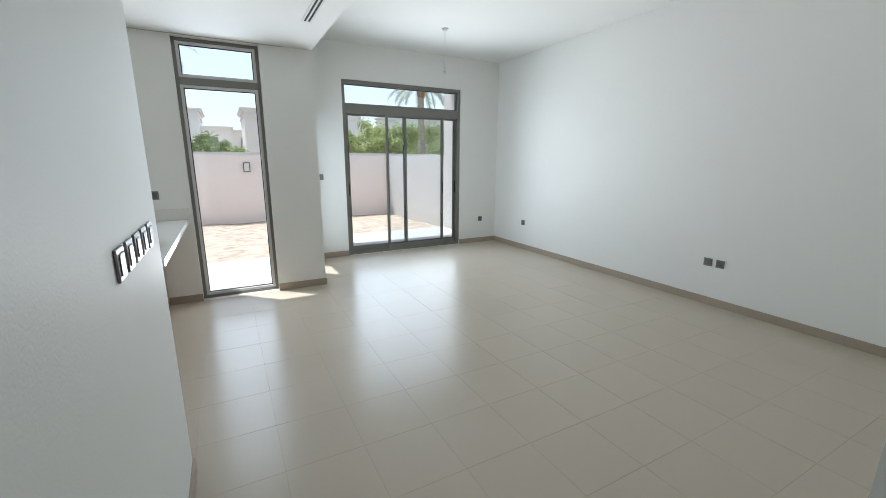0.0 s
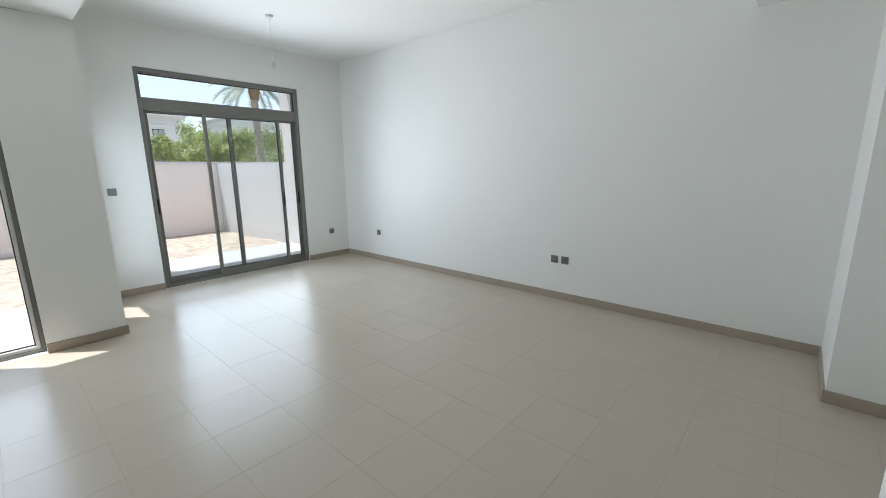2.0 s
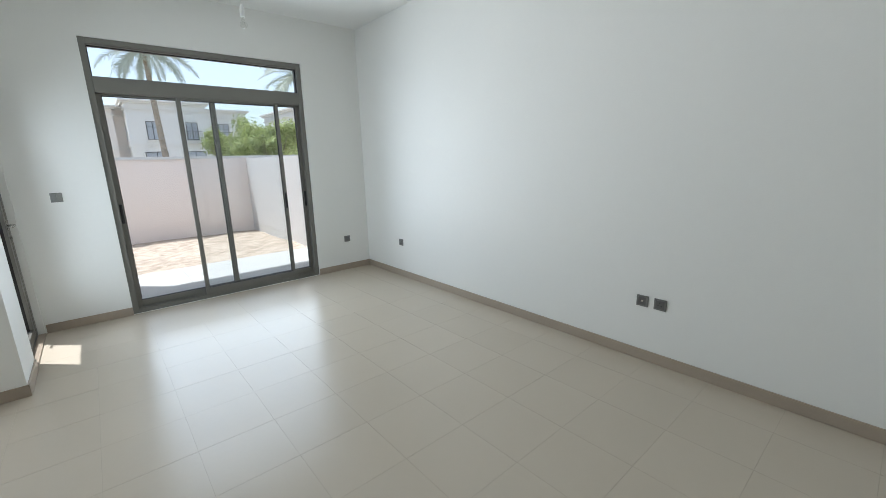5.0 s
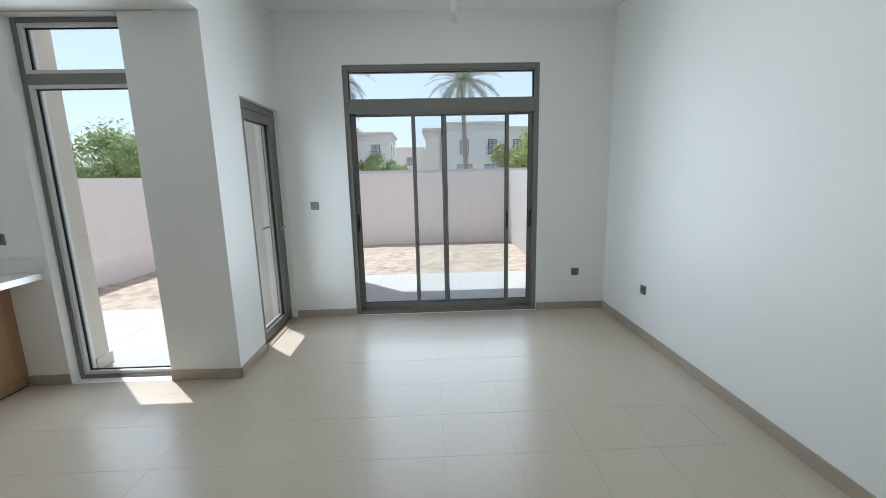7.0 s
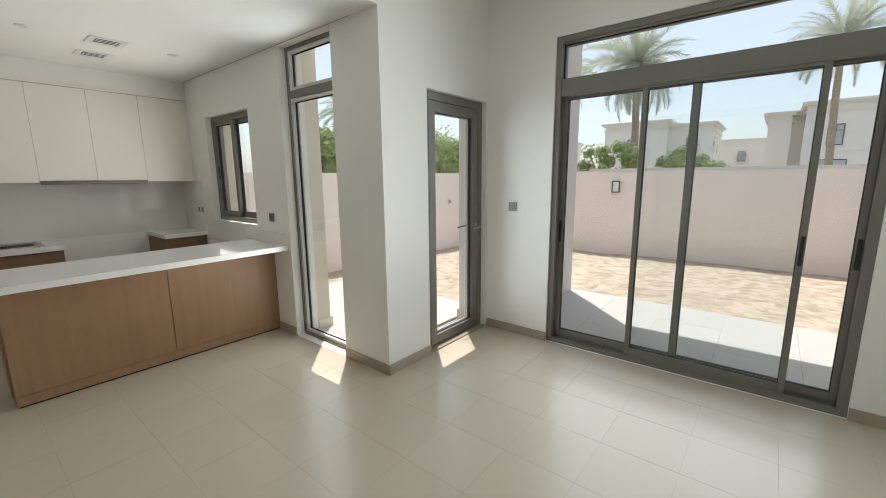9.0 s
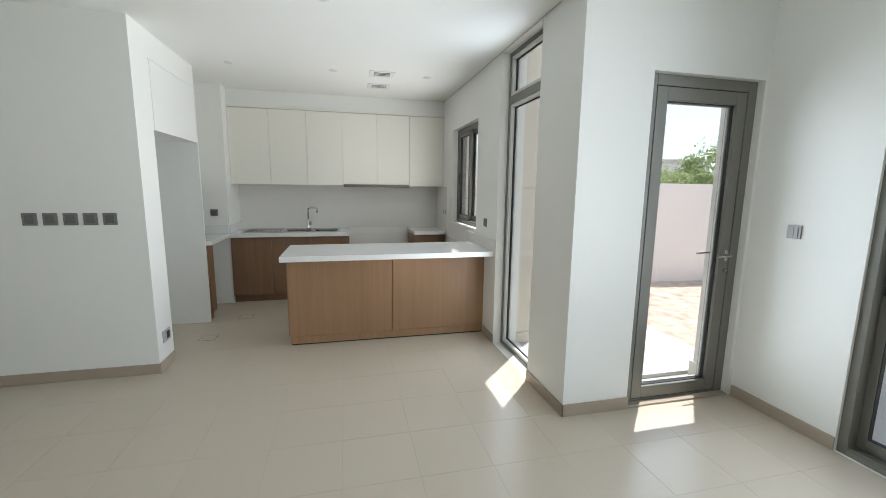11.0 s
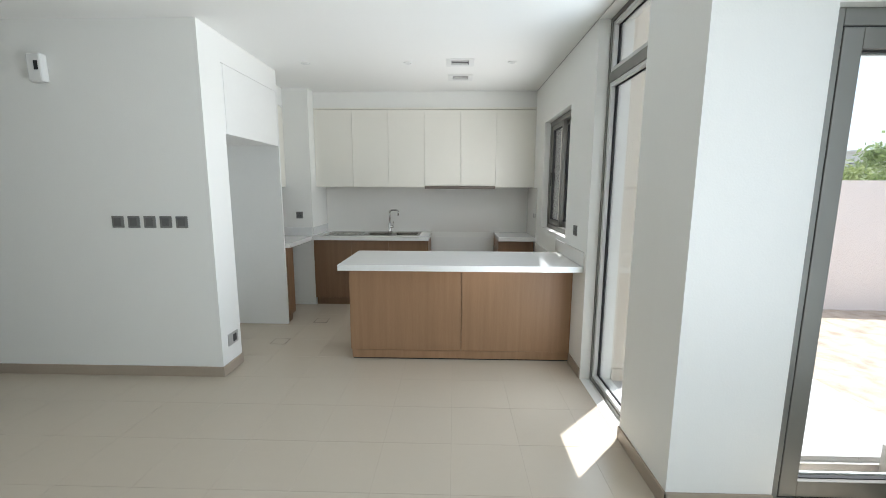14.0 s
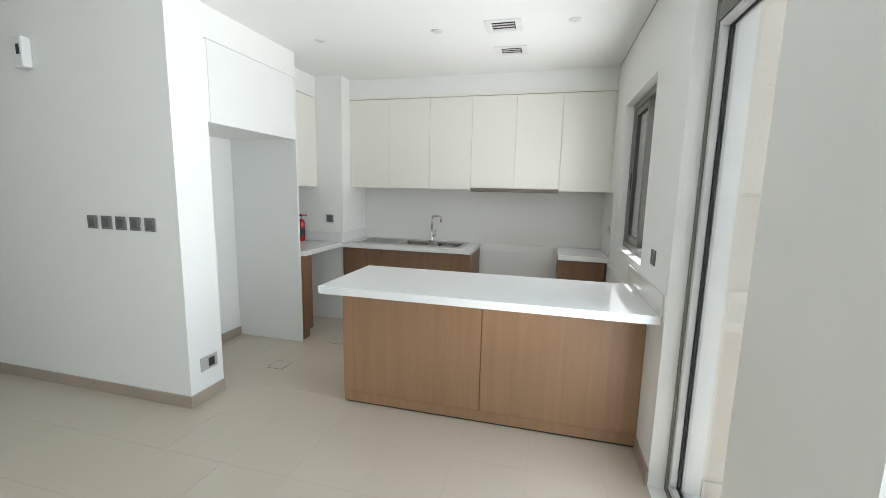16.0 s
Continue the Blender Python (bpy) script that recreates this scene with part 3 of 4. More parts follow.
support = thing("support_panel", "dark oak veneer support panel under the recess worktop", "panel", (-6.195, -4.32, 0))
part("panel", boxes((-0.155, -0.001, -0.02, 0.0, 0.1, 0.871), bevel=0.001), VENEER_B, support)
part("foot", boxes((-0.15, -0.001, -0.06, -0.04, 0.0, 0.1)), VENEER_B, support)
structure("backsplash", boxes((XK + 0.0005, XK + 0.010, -4.283, YW - 0.001, 0.923, 1.549)), SPLASH, "glossy off-white splashback panel behind the sink")
structure("backsplash_side", boxes((XK + 0.011, -6.90, YW - 0.010, YW - 0.001, 0.923, 1.549)), SPLASH, "glossy off-white splashback beside the window")
structure("cooker_gap_panel", boxes((XK + 0.0005, XK + 0.006, -2.78, -1.93, 0.0, 0.845)), WHITE, "white wall panel behind the empty cooker space")


def sink():
    t = thing("sink", "stainless steel sink with two bowls and ribbed drainer", "sink", (XK + 0.33, -3.545, 0.922))
    rim = bmesh.new()
    hx, hy = 0.235, 0.635
    ys = [-hy, -0.10, 0.24, 0.28, 0.60, hy]
    b1, b2 = (-0.10, 0.24), (0.28, 0.60)
    for y0, y1 in zip(ys, ys[1:]):
        if (y0, y1) in (b1, b2):
            box(rim, -hx, -0.14, y0, y1, 0.001, 0.006)
            box(rim, 0.19, hx, y0, y1, 0.001, 0.006)
        else:
            box(rim, -hx, hx, y0, y1, 0.001, 0.006)
    part("rim", rim, STEEL, t)
    for y0, y1 in (b1, b2):
        bm = bmesh.new()
        vs = {}
        for k, (ins, z) in enumerate(((0.0, 0.005), (0.012, -0.005), (0.02, -0.13), (0.045, -0.15))):
            vs[k] = [bm.verts.new((x, y, z)) for x, y in ((-0.14 + ins, y0 + ins), (0.19 - ins, y0 + ins), (0.19 - ins, y1 - ins), (-0.14 + ins, y1 - ins))]
        for k in range(3):
            for i in range(4):
                bm.faces.new((vs[k][i], vs[k][(i + 1) % 4], vs[k + 1][(i + 1) % 4], vs[k + 1][i]))
        bm.faces.new(vs[3])
        bowl = part("bowl", bm, STEEL, t, "", True)
        part("drain", tube(bmesh.new(), (0.025, (y0 + y1) / 2, -0.149), (0.025, (y0 + y1) / 2, -0.145), 0.04), CHROME, bowl, "round steel drain")
    ribs = bmesh.new()
    for i in range(7):
        box(ribs, -0.15 + i * 0.05, -0.135 + i * 0.05, -0.58, -0.15, 0.006, 0.0085, 0.001)
    part("drainer_ribs", ribs, STEEL, t)
    return t


sink()


def tap():
    t = thing("kitchen_tap", "chrome single-lever kitchen tap with high square spout", "tap", (-7.42, -3.36, 0.928), turn=62)
    part("base", lathe(bmesh.new(), [(0.027, 0), (0.027, 0.012), (0.023, 0.02), (0.023, 0.115), (0.015, 0.125)]), CHROME, t, "", True)
    path = [(0, 0, 0.12), (0, 0, 0.24)]
    for k in range(6):
        a = k / 5 * math.pi / 2
        path.append((0.04 - 0.04 * math.cos(a), 0, 0.265 + 0.04 * math.sin(a)))
    path += [(0.115, 0, 0.305)]
    for k in range(1, 6):
        a = k / 5 * math.pi / 2
        path.append((0.115 + 0.03 * math.sin(a), 0, 0.275 + 0.03 * math.cos(a)))
    path += [(0.145, 0, 0.235)]
    part("spout", swept(bmesh.new(), path, 0.0125, 14), CHROME, t, "", True)
    bm = bmesh.new()
    tube(bm, (0.015, 0, 0.075), (0.055, 0, 0.075), 0.018)
    tube(bm, (0.048, 0, 0.075), (0.062, 0, 0.15), 0.005)
    part("lever", bm, CHROME, t)
    return t


tap()


def island():
    t = thing("kitchen_island", "oak veneer island cabinet facing the living area", "cabinet", (-5.256, -3.378, 0))
    part("body", boxes((-0.44, -0.021, 0.0, 1.956, 0.09, 0.872)), VENEER, t)
    for y0, y1 in ((0.0, 0.987), (0.992, 1.956)):
        part("back_panel", boxes((-0.02, 0.0, y0, y1, 0.09, 0.872), bevel=0.0015), VENEER, t)
    part("plinth", boxes((-0.42, -0.006, 0.004, 1.956, 0.014, 0.086)), VENEER, t, "oak veneer kick board")
    # near-black strip paints the shade in the gap at the floor
    part("plinth_seal", boxes((-0.42, -0.016, 0.012, 1.956, 0.0, 0.0138)), DARK, t, "dark strip for the shaded gap under the kick board")
    part("end_panel", boxes((-0.44, -0.021, -0.012, -0.001, 0.09, 0.872), bevel=0.001), VENEER, t)
    return t


island()
solid("island_worktop", boxes((-5.745, -4.985, -3.405, YW - 0.001, 0.873, 0.922), bevel=0.003), QUARTZ, "thick white quartz worktop on the island", "worktop")
solid("upstand", boxes((-5.86, -4.965, YW - 0.014, YW - 0.001, 0.923, 1.04), bevel=0.002), SPLASH, "off-white stone upstand behind the island worktop", "upstand")



# ---------------------------------------------------------------- switches, sockets, small fittings
def plate(name, label, cat, at, normal, w=0.086, h=0.086, mats=(PLATE, PLATE_IN), style="switch", group=""):
    """A wall plate at a place on a wall; normal: the way it faces in degrees, 0 is +x."""
    t = thing(name, label, cat, at, group, turn=normal)
    part("plate", boxes((0.0005, 0.009, -w / 2, w / 2, -h / 2, h / 2), bevel=0.0025), mats[0], t)
    if style == "switch":
        part("rocker", boxes((0.009, 0.0125, -w * 0.31, w * 0.31, -h * 0.33, h * 0.33), bevel=0.0015), mats[1], t)
    elif style == "double":
        for s in (-1, 1):
            part("rocker", boxes((0.009, 0.0125, s * w * 0.16 - w * 0.14, s * w * 0.16 + w * 0.14, -h * 0.33, h * 0.33), bevel=0.0015), mats[1], t)
    elif style == "socket":
        face = part("insert", boxes((0.009, 0.0115, -w * 0.36, w * 0.36, -h * 0.36, h * 0.36), bevel=0.0015), mats[1], t)
        for y, z, pw, ph in ((0, 0.016, 0.005, 0.011), (-0.011, -0.008, 0.009, 0.005), (0.011, -0.008, 0.009, 0.005)):
            part("pin_hole", boxes((0.0116, 0.0122, y - pw / 2, y + pw / 2, z - ph / 2, z + ph / 2)), BLACK, face)
    elif style == "data":
        face = part("insert", boxes((0.009, 0.0115, -w * 0.34, w * 0.34, -h * 0.34, h * 0.34), bevel=0.0015), mats[1], t)
        part("port", boxes((0.0116, 0.0122, -0.008, 0.008, -0.006, 0.008)), STEEL, face)
    return t


for k in range(5):
    plate("light_switch", "dark grey metal light switch on the white wall", "switch", (XP, -5.081 + 0.127 * k, 1.272), 0, 0.092, 0.092, group="row of five switches")
plate("socket", "dark grey data outlet low on the wall", "socket", (XE, -4.045, 0.472), 180, style="data", group="low outlets")
plate("socket", "dark grey power socket low on the wall", "socket", (XE, -4.172, 0.472), 180, style="socket", group="low outlets")
plate("socket", "dark grey data outlet near the room corner", "socket", (XE, -0.875, 0.468), 180, style="data")
plate("socket", "dark grey blank outlet beside the sliding door", "socket", (-0.347, YN, 0.45), -90, style="switch")
plate("light_switch", "silver grey double switch beside the garden door", "switch", (-3.288, YN, 1.284), -90, mats=(LIGHT_PLATE, LIGHT_PLATE), style="double")
plate("socket", "dark grey power socket above the island", "socket", (-5.25, YW, 1.187), -90, style="socket")
for x in (-7.055, -6.955):
    plate("socket", "dark grey power socket beside the kitchen window", "socket", (x, YW - 0.001, 1.192), -90, style="switch", group="kitchen sockets")
plate("socket", "dark grey power socket on the kitchen pier", "socket", (-6.95, -4.45, 1.19), 0, style="socket")
for x in (-1.694, -1.80):
    plate("socket", "dark grey power socket low on the back wall", "socket", (x, YS, 0.468), 90, style="socket", group="back wall sockets")
fs = plate("outlet_box", "silver grey outlet plate with dark insert low on the wall end", "outlet", (-5.03, YP, 0.273), 90, 0.146, 0.10, (SILVER, SILVER), "none")
part("insert", boxes((0.009, 0.0125, -0.008, 0.044, -0.032, 0.032), bevel=0.002), LABEL, fs, "dark glossy insert")
em = thing("wall_sensor", "white plastic sensor unit high on the wall", "sensor", (XP, -5.53, 2.405))
part("housing", boxes((0.0005, 0.06, -0.055, 0.055, -0.10, 0.10), bevel=0.012), PLASTIC, em)
part("lens", boxes((0.06, 0.064, 0.005, 0.035, -0.02, 0.045), bevel=0.002), BLACK, em, "small black window")


def extinguisher():
    t = thing("fire_extinguisher", "small red fire extinguisher on the recess worktop", "fire extinguisher", (-6.86, -4.775, 0.922))
    part("cylinder", lathe(bmesh.new(), [(0.038, 0), (0.042, 0.006), (0.042, 0.21), (0.036, 0.238), (0.018, 0.252)]), RED, t, "", True)
    part("label", lathe(bmesh.new(), [(0.0422, 0.06), (0.0426, 0.062), (0.0426, 0.15), (0.0422, 0.152)]), LABEL, t, "dark instruction band", True)
    part("valve", lathe(bmesh.new(), [(0.014, 0.25), (0.016, 0.262), (0.016, 0.285), (0.01, 0.29)]), STEEL, t, "", True)
    part("grip", boxes((-0.012, 0.012, -0.02, 0.075, 0.288, 0.298), (-0.012, 0.012, -0.01, 0.07, 0.308, 0.315), (-0.01, 0.01, -0.012, 0.004, 0.288, 0.315), bevel=0.002), RED, t)
    return t


extinguisher()


def pendant():
    t = thing("pendant_lamp", "bare clear bulb on a thin ceiling flex, unlit", "lamp", (-1.795, -1.26, ZH))
    part("ceiling_rose", lathe(bmesh.new(), [(0.045, -0.001), (0.045, -0.012), (0.03, -0.03), (0.008, -0.035)][::-1]), PLASTIC, t, "white ceiling rose", True)
    part("flex", swept(bmesh.new(), [(0, 0, -0.03), (0.001, 0.001, -0.2), (0, 0, -0.39)], 0.003, 8), PLASTIC, t)
    part("lamp_holder", lathe(bmesh.new(), [(0.012, -0.485), (0.019, -0.48), (0.019, -0.43), (0.014, -0.40), (0.006, -0.385)]), PLASTIC, t, "", True)
    prof = [(0.013, -0.485), (0.015, -0.50)] + [(0.03 * math.sin(a), -0.545 + 0.03 * math.cos(a)) for a in (0.7, 1.1, 1.57, 2.1, 2.6, 3.0)]
    part("bulb", lathe(bmesh.new(), prof[::-1]), BULB, t, "clear glass bulb", True)
    fil = swept(bmesh.new(), [(-0.008, 0, -0.52), (-0.004, 0, -0.545), (0.004, 0, -0.545), (0.008, 0, -0.52)], 0.0009, 6)
    part("filament", fil, STEEL, t)
    return t


pendant()


def ceiling_vent(y, x, w=0.235, l=0.27):
    t = thing("ceiling_vent", "square white air diffuser with dark slots in the ceiling", "vent", (x, y, ZL), group="ceiling vents")
    part("frame", boxes((-w / 2, w / 2, -l / 2, -l / 2 + 0.05, -0.007, -0.0005), (-w / 2, w / 2, l / 2 - 0.05, l / 2, -0.007, -0.0005), (-w / 2, -w / 2 + 0.045, -l / 2 + 0.05, l / 2 - 0.05, -0.007, -0.0005), (w / 2 - 0.045, w / 2, -l / 2 + 0.05, l / 2 - 0.05, -0.007, -0.0005), bevel=0.002), PLASTIC, t)
    part("backing", boxes((-w / 2 + 0.045, w / 2 - 0.045, -l / 2 + 0.05, l / 2 - 0.05, -0.002, -0.0006)), VENT_DARK, t, "dark duct opening")
    for k in range(3):
        xx = -w / 2 + 0.07 + k * 0.045
        part("slat", boxes((xx - 0.008, xx + 0.008, -l / 2 + 0.055, l / 2 - 0.055, -0.009, -0.006), bevel=0.001), PLASTIC, t)
    return t


ceiling_vent(-2.41, -5.96)
ceiling_vent(-2.40, -6.51)


def downlight(x, y):
    t = thing("downlight", "small round white recessed ceiling spotlight, unlit", "spotlight", (x, y, ZL), group="ceiling spotlights")
    bm = lathe(bmesh.new(), [(0.026, -0.0035), (0.03, -0.008), (0.042, -0.006), (0.044, -0.0005)])
    part("trim_ring", bm, PLASTIC, t, "", True)
    part("lens", lathe(bmesh.new(), [(0.0, -0.0095), (0.02, -0.0092), (0.025, -0.0075)]), GLASS, t)
    part("reflector", lathe(bmesh.new(), [(0.0, -0.0088), (0.024, -0.0085), (0.024, -0.008)]), PLASTIC, t)


for x, y in ((-5.96, -1.905), (-5.97, -2.925), (-5.97, -3.94), (-4.26, -2.942)):
    downlight(x, y)
slot = thing("slot_diffuser", "long white two-slot air diffuser in the dropped ceiling", "vent", (-3.81, -3.35, ZL))
part("backing", boxes((-0.035, 0.035, -0.94, 0.94, -0.002, -0.0005)), VENT_DARK, slot, "dark slots")
for x0, x1 in ((-0.045, -0.026), (-0.007, 0.007), (0.026, 0.045)):
    part("blade", boxes((x0, x1, -0.95, 0.95, -0.006, -0.001), bevel=0.001), PLASTIC, slot)
for x, y in ((-5.645, -4.21), (-6.3, -4.0)):
    fr = thing("floor_access_cover", "small square floor cover with dark joint", "floor cover", (x, y, 0.0))
    part("frame", boxes((-0.075, 0.075, -0.075, 0.075, 0.0002, 0.001)), DARK, fr)
    part("lid", boxes((-0.071, 0.071, -0.071, 0.071, 0.0008, 0.002), bevel=0.0005), TILE, fr)


# ---------------------------------------------------------------- garden and outside
def garden_ground():
    bm = bmesh.new()
    xs = np.linspace(-7.6, 0.6, 150)
    ys = np.linspace(-1.3, 6.2, 138)
    vs = [[None] * len(ys) for _ in xs]
    for i, x in enumerate(xs):
        for j, y in enumerate(ys):
            p = Vector((x * 0.8, y * 0.8, 3.1))
            z = -0.12 + 0.04 * noise.noise(p) + 0.018 * noise.noise(p * 3.1) + 0.014 * abs(noise.noise(p * 6)) + 0.010 * noise.noise(p * 14)
            z -= 0.06 * max(0.0, (y - 3.0) / 3.0)
            vs[i][j] = bm.verts.new((x, y, min(z, -0.05)))
    for i in range(len(xs) - 1):
        for j in range(len(ys) - 1):
            bm.faces.new((vs[i][j], vs[i + 1][j], vs[i + 1][j + 1], vs[i][j + 1]))
    return structure("ground_sand", bm, SAND, "bare uneven sand of the small back garden")


garden_ground()
structure("ground", boxes((-600, 600, -600, 900, -1.2, -0.42)), GROUND, "dry level ground reaching the horizon")
structure("road", boxes((-90, 90, 28, 35, -0.415, -0.40)), ROAD, "asphalt road behind the garden wall")

GY, GX = 6.0, -7.4
structure("garden_wall_north", pierced("y", GY, GY + 0.2, GX - 0.2, 0.25, -0.6, 1.66, [(-7.37, -6.57, -0.6, 1.66)]), PLASTER, "pale pink plastered garden wall")
structure("garden_wall_west", boxes((GX - 0.2, GX, -1.1, GY, -0.6, 1.66)), PLASTER, "pale pink plastered garden wall along the side")
structure("garden_wall_east", boxes((0.05, 0.25, 1.9, GY, -0.6, 1.66)), PLASTER_W, "white plastered garden wall between the plots")
structure("trim_wall_coping", boxes((GX - 0.22, -7.38, GY - 0.02, GY + 0.22, 1.6605, 1.68), (-6.56, 0.27, GY - 0.02, GY + 0.22, 1.6605, 1.68)), PLASTER_W, "thin pale coping on the garden wall")
structure("outer_pier_west", boxes((-3.98, -3.40, 0.251, 1.9, -0.3, 4.2), (-3.98, XD - 0.266, 0.05, 0.25, -0.3, 4.2)), PLASTER_W, "tall pale plastered pier beside the patio")
structure("outer_pier_east", boxes((-0.11, 0.25, 0.251, 1.9, -0.3, 4.2)), PLASTER_W, "tall pale plastered pier at the plot line")
structure("outer_canopy", boxes((-3.98, 0.25, 0.251, 1.9, 4.201, 4.5)), PLASTER_W, "flat canopy slab high above the patio")
structure("outer_fin_window", boxes((-5.32, -4.94, YW + 0.251, -1.012, -0.3, 6.5)), PLASTER_C, "cream plastered fin between the kitchen windows")
structure("outer_fin_corner", boxes((-7.8, -6.621, YW + 0.251, -1.085, -0.3, 6.5)), PLASTER_C, "cream plastered fin at the house corner")
structure("trim_window_reveal", boxes((-6.6195, -6.606, YW + 0.178, -1.09, 1.0855, 2.2845)), PLASTER_C, "cream plaster on the outer reveal of the kitchen window")
structure("trim_fin_plinth", boxes((-5.34, -4.925, YW + 0.252, -0.992, -0.3, 0.09)), PLASTER_C, "low plinth at the foot of the fin")
structure("trim_pier_plinth", boxes((-4.0, -3.981, 0.03, 1.92, -0.3, 0.09), (-3.98, XD - 0.27, 0.03, 0.049, -0.3, 0.09)), PLASTER_W, "low plinth at the pier foot")
structure("patio_bed", boxes((-3.399, 0.04, 0.26, 1.99, -0.35, -0.045), (-6.25, -3.999, YW + 0.26, 0.54, -0.35, -0.045)), PAVER_BED, "concrete bed of the patio")

# metal side gate
gate = thing("garden_gate", "dark grey louvred metal garden gate, shut", "gate", (-6.97, GY + 0.1, -0.2))
gb = bmesh.new()
for s in ((-0.39, -0.34, 0.0, 1.82), (0.34, 0.39, 0.0, 1.82), (-0.34, 0.34, 1.77, 1.82), (-0.34, 0.34, 0.0, 0.05)):
    box(gb, s[0], s[1], -0.025, 0.025, s[2], s[3], 0.004)
part("gate_frame", gb, IRON, gate)
slat = None
for k in range(20):
    z = 0.1 + k * 0.083
    if slat is None:
        slat = part("slat", boxes((-0.34, 0.34, -0.012, 0.012, -0.03, 0.03), bevel=0.003), IRON, gate)
        slat.location = (0, 0, z)
    else:
        o = slat.copy()
        scene.collection.objects.link(o)
        o.location = (0, 0, z)

# wall lamps on the garden wall
def bulkhead_lamp(at, turn):
    t = thing("wall_lamp", "rectangular garden wall lamp with a dark frame", "lamp", at, turn=turn, group="garden wall lamps")
    part("backplate", boxes((0.0, 0.03, -0.075, 0.075, -0.12, 0.12), bevel=0.004), PLASTIC, t)
    part("lamp_frame", ring(bmesh.new(), "x", 0.03, 0.06, -0.085, 0.085, -0.13, 0.13, 0.022), IRON, t, "dark metal frame")
    part("diffuser", boxes((0.031, 0.05, -0.064, 0.064, -0.108, 0.108), bevel=0.004), PLASTIC, t, "opal diffuser")


bulkhead_lamp((-4.05, GY, 1.33), -90)
ob = thing("outdoor_outlet", "small white outdoor outlet on the garden wall", "outlet", (GX, 4.2, 1.0))
part("box", boxes((0.0, 0.05, -0.045, 0.045, -0.06, 0.06), bevel=0.006), PLASTIC, ob)
part("lid", boxes((0.05, 0.058, -0.035, 0.035, -0.045, 0.03), bevel=0.004), LIGHT_PLATE, ob)


# ---------------------------------------------------------------- trees
def leafy(name, label, at, height, spread, seed, leaf=LEAF, count=1500, size=0.1, trunk=True):
    """A broad tree or shrub: trunk, limbs and a crown of single leaves gathered in uneven clumps."""
    rnd = random.Random(seed)
    t = thing(name, label, "tree" if trunk else "shrub", at)
    base = height * (0.3 if trunk else 0.05)
    clumps = []
    for _ in range(20):
        a, r = rnd.uniform(0, 2 * math.pi), spread * math.sqrt(rnd.uniform(0.02, 1)) * 0.75
        h = base + (height - base) * rnd.uniform(0.18, 0.9) * (1 - 0.35 * (r / spread) ** 2)
        clumps.append((Vector((r * math.cos(a), r * math.sin(a), h)), rnd.uniform(0.22, 0.46) * spread * 0.75))
    tb = bmesh.new()
    swept(tb, [(0, 0, -0.4), (0.03, 0.02, base * 0.6), (0, 0.05, base)], [0.05 * height * 0.5, 0.04 * height * 0.5, 0.03 * height * 0.5], 8)
    for c, r in clumps[:8]:
        swept(tb, [(0, 0.05, base * 0.9), tuple(c * 0.5 + Vector((0, 0, base * 0.35))), tuple(c)], [0.022 * height * 0.5, 0.014 * height * 0.5, 0.004 * height], 6)
    part("trunk", tb, BARK, t)
    vs, fs = [], []
    for k in range(count):
        c, r = clumps[rnd.randrange(len(clumps))]
        d = Vector((rnd.gauss(0, 1), rnd.gauss(0, 1), rnd.gauss(0, 0.8))).normalized()
        p = c + d * r * rnd.uniform(0.3, 1.12)
        n_ = (d + Vector((rnd.gauss(0, .5), rnd.gauss(0, .5), rnd.gauss(0.4, .5)))).normalized()
        u = n_.orthogonal().normalized()
        u = Matrix.Rotation(rnd.uniform(0, 6.28), 3, n_) @ u
        w = n_.cross(u)
        s = size * rnd.uniform(0.6, 1.35)
        i = len(vs)
        vs += [p - u * s, p + w * s * 0.42, p + u * s, p - w * s * 0.42]
        fs.append((i, i + 1, i + 2, i + 3))
    me = bpy.data.meshes.new("crown")
    me.from_pydata([tuple(v) for v in vs], [], fs)
    me.materials.append(leaf)
    crown = new("crown", me)
    crown.parent = t
    return t


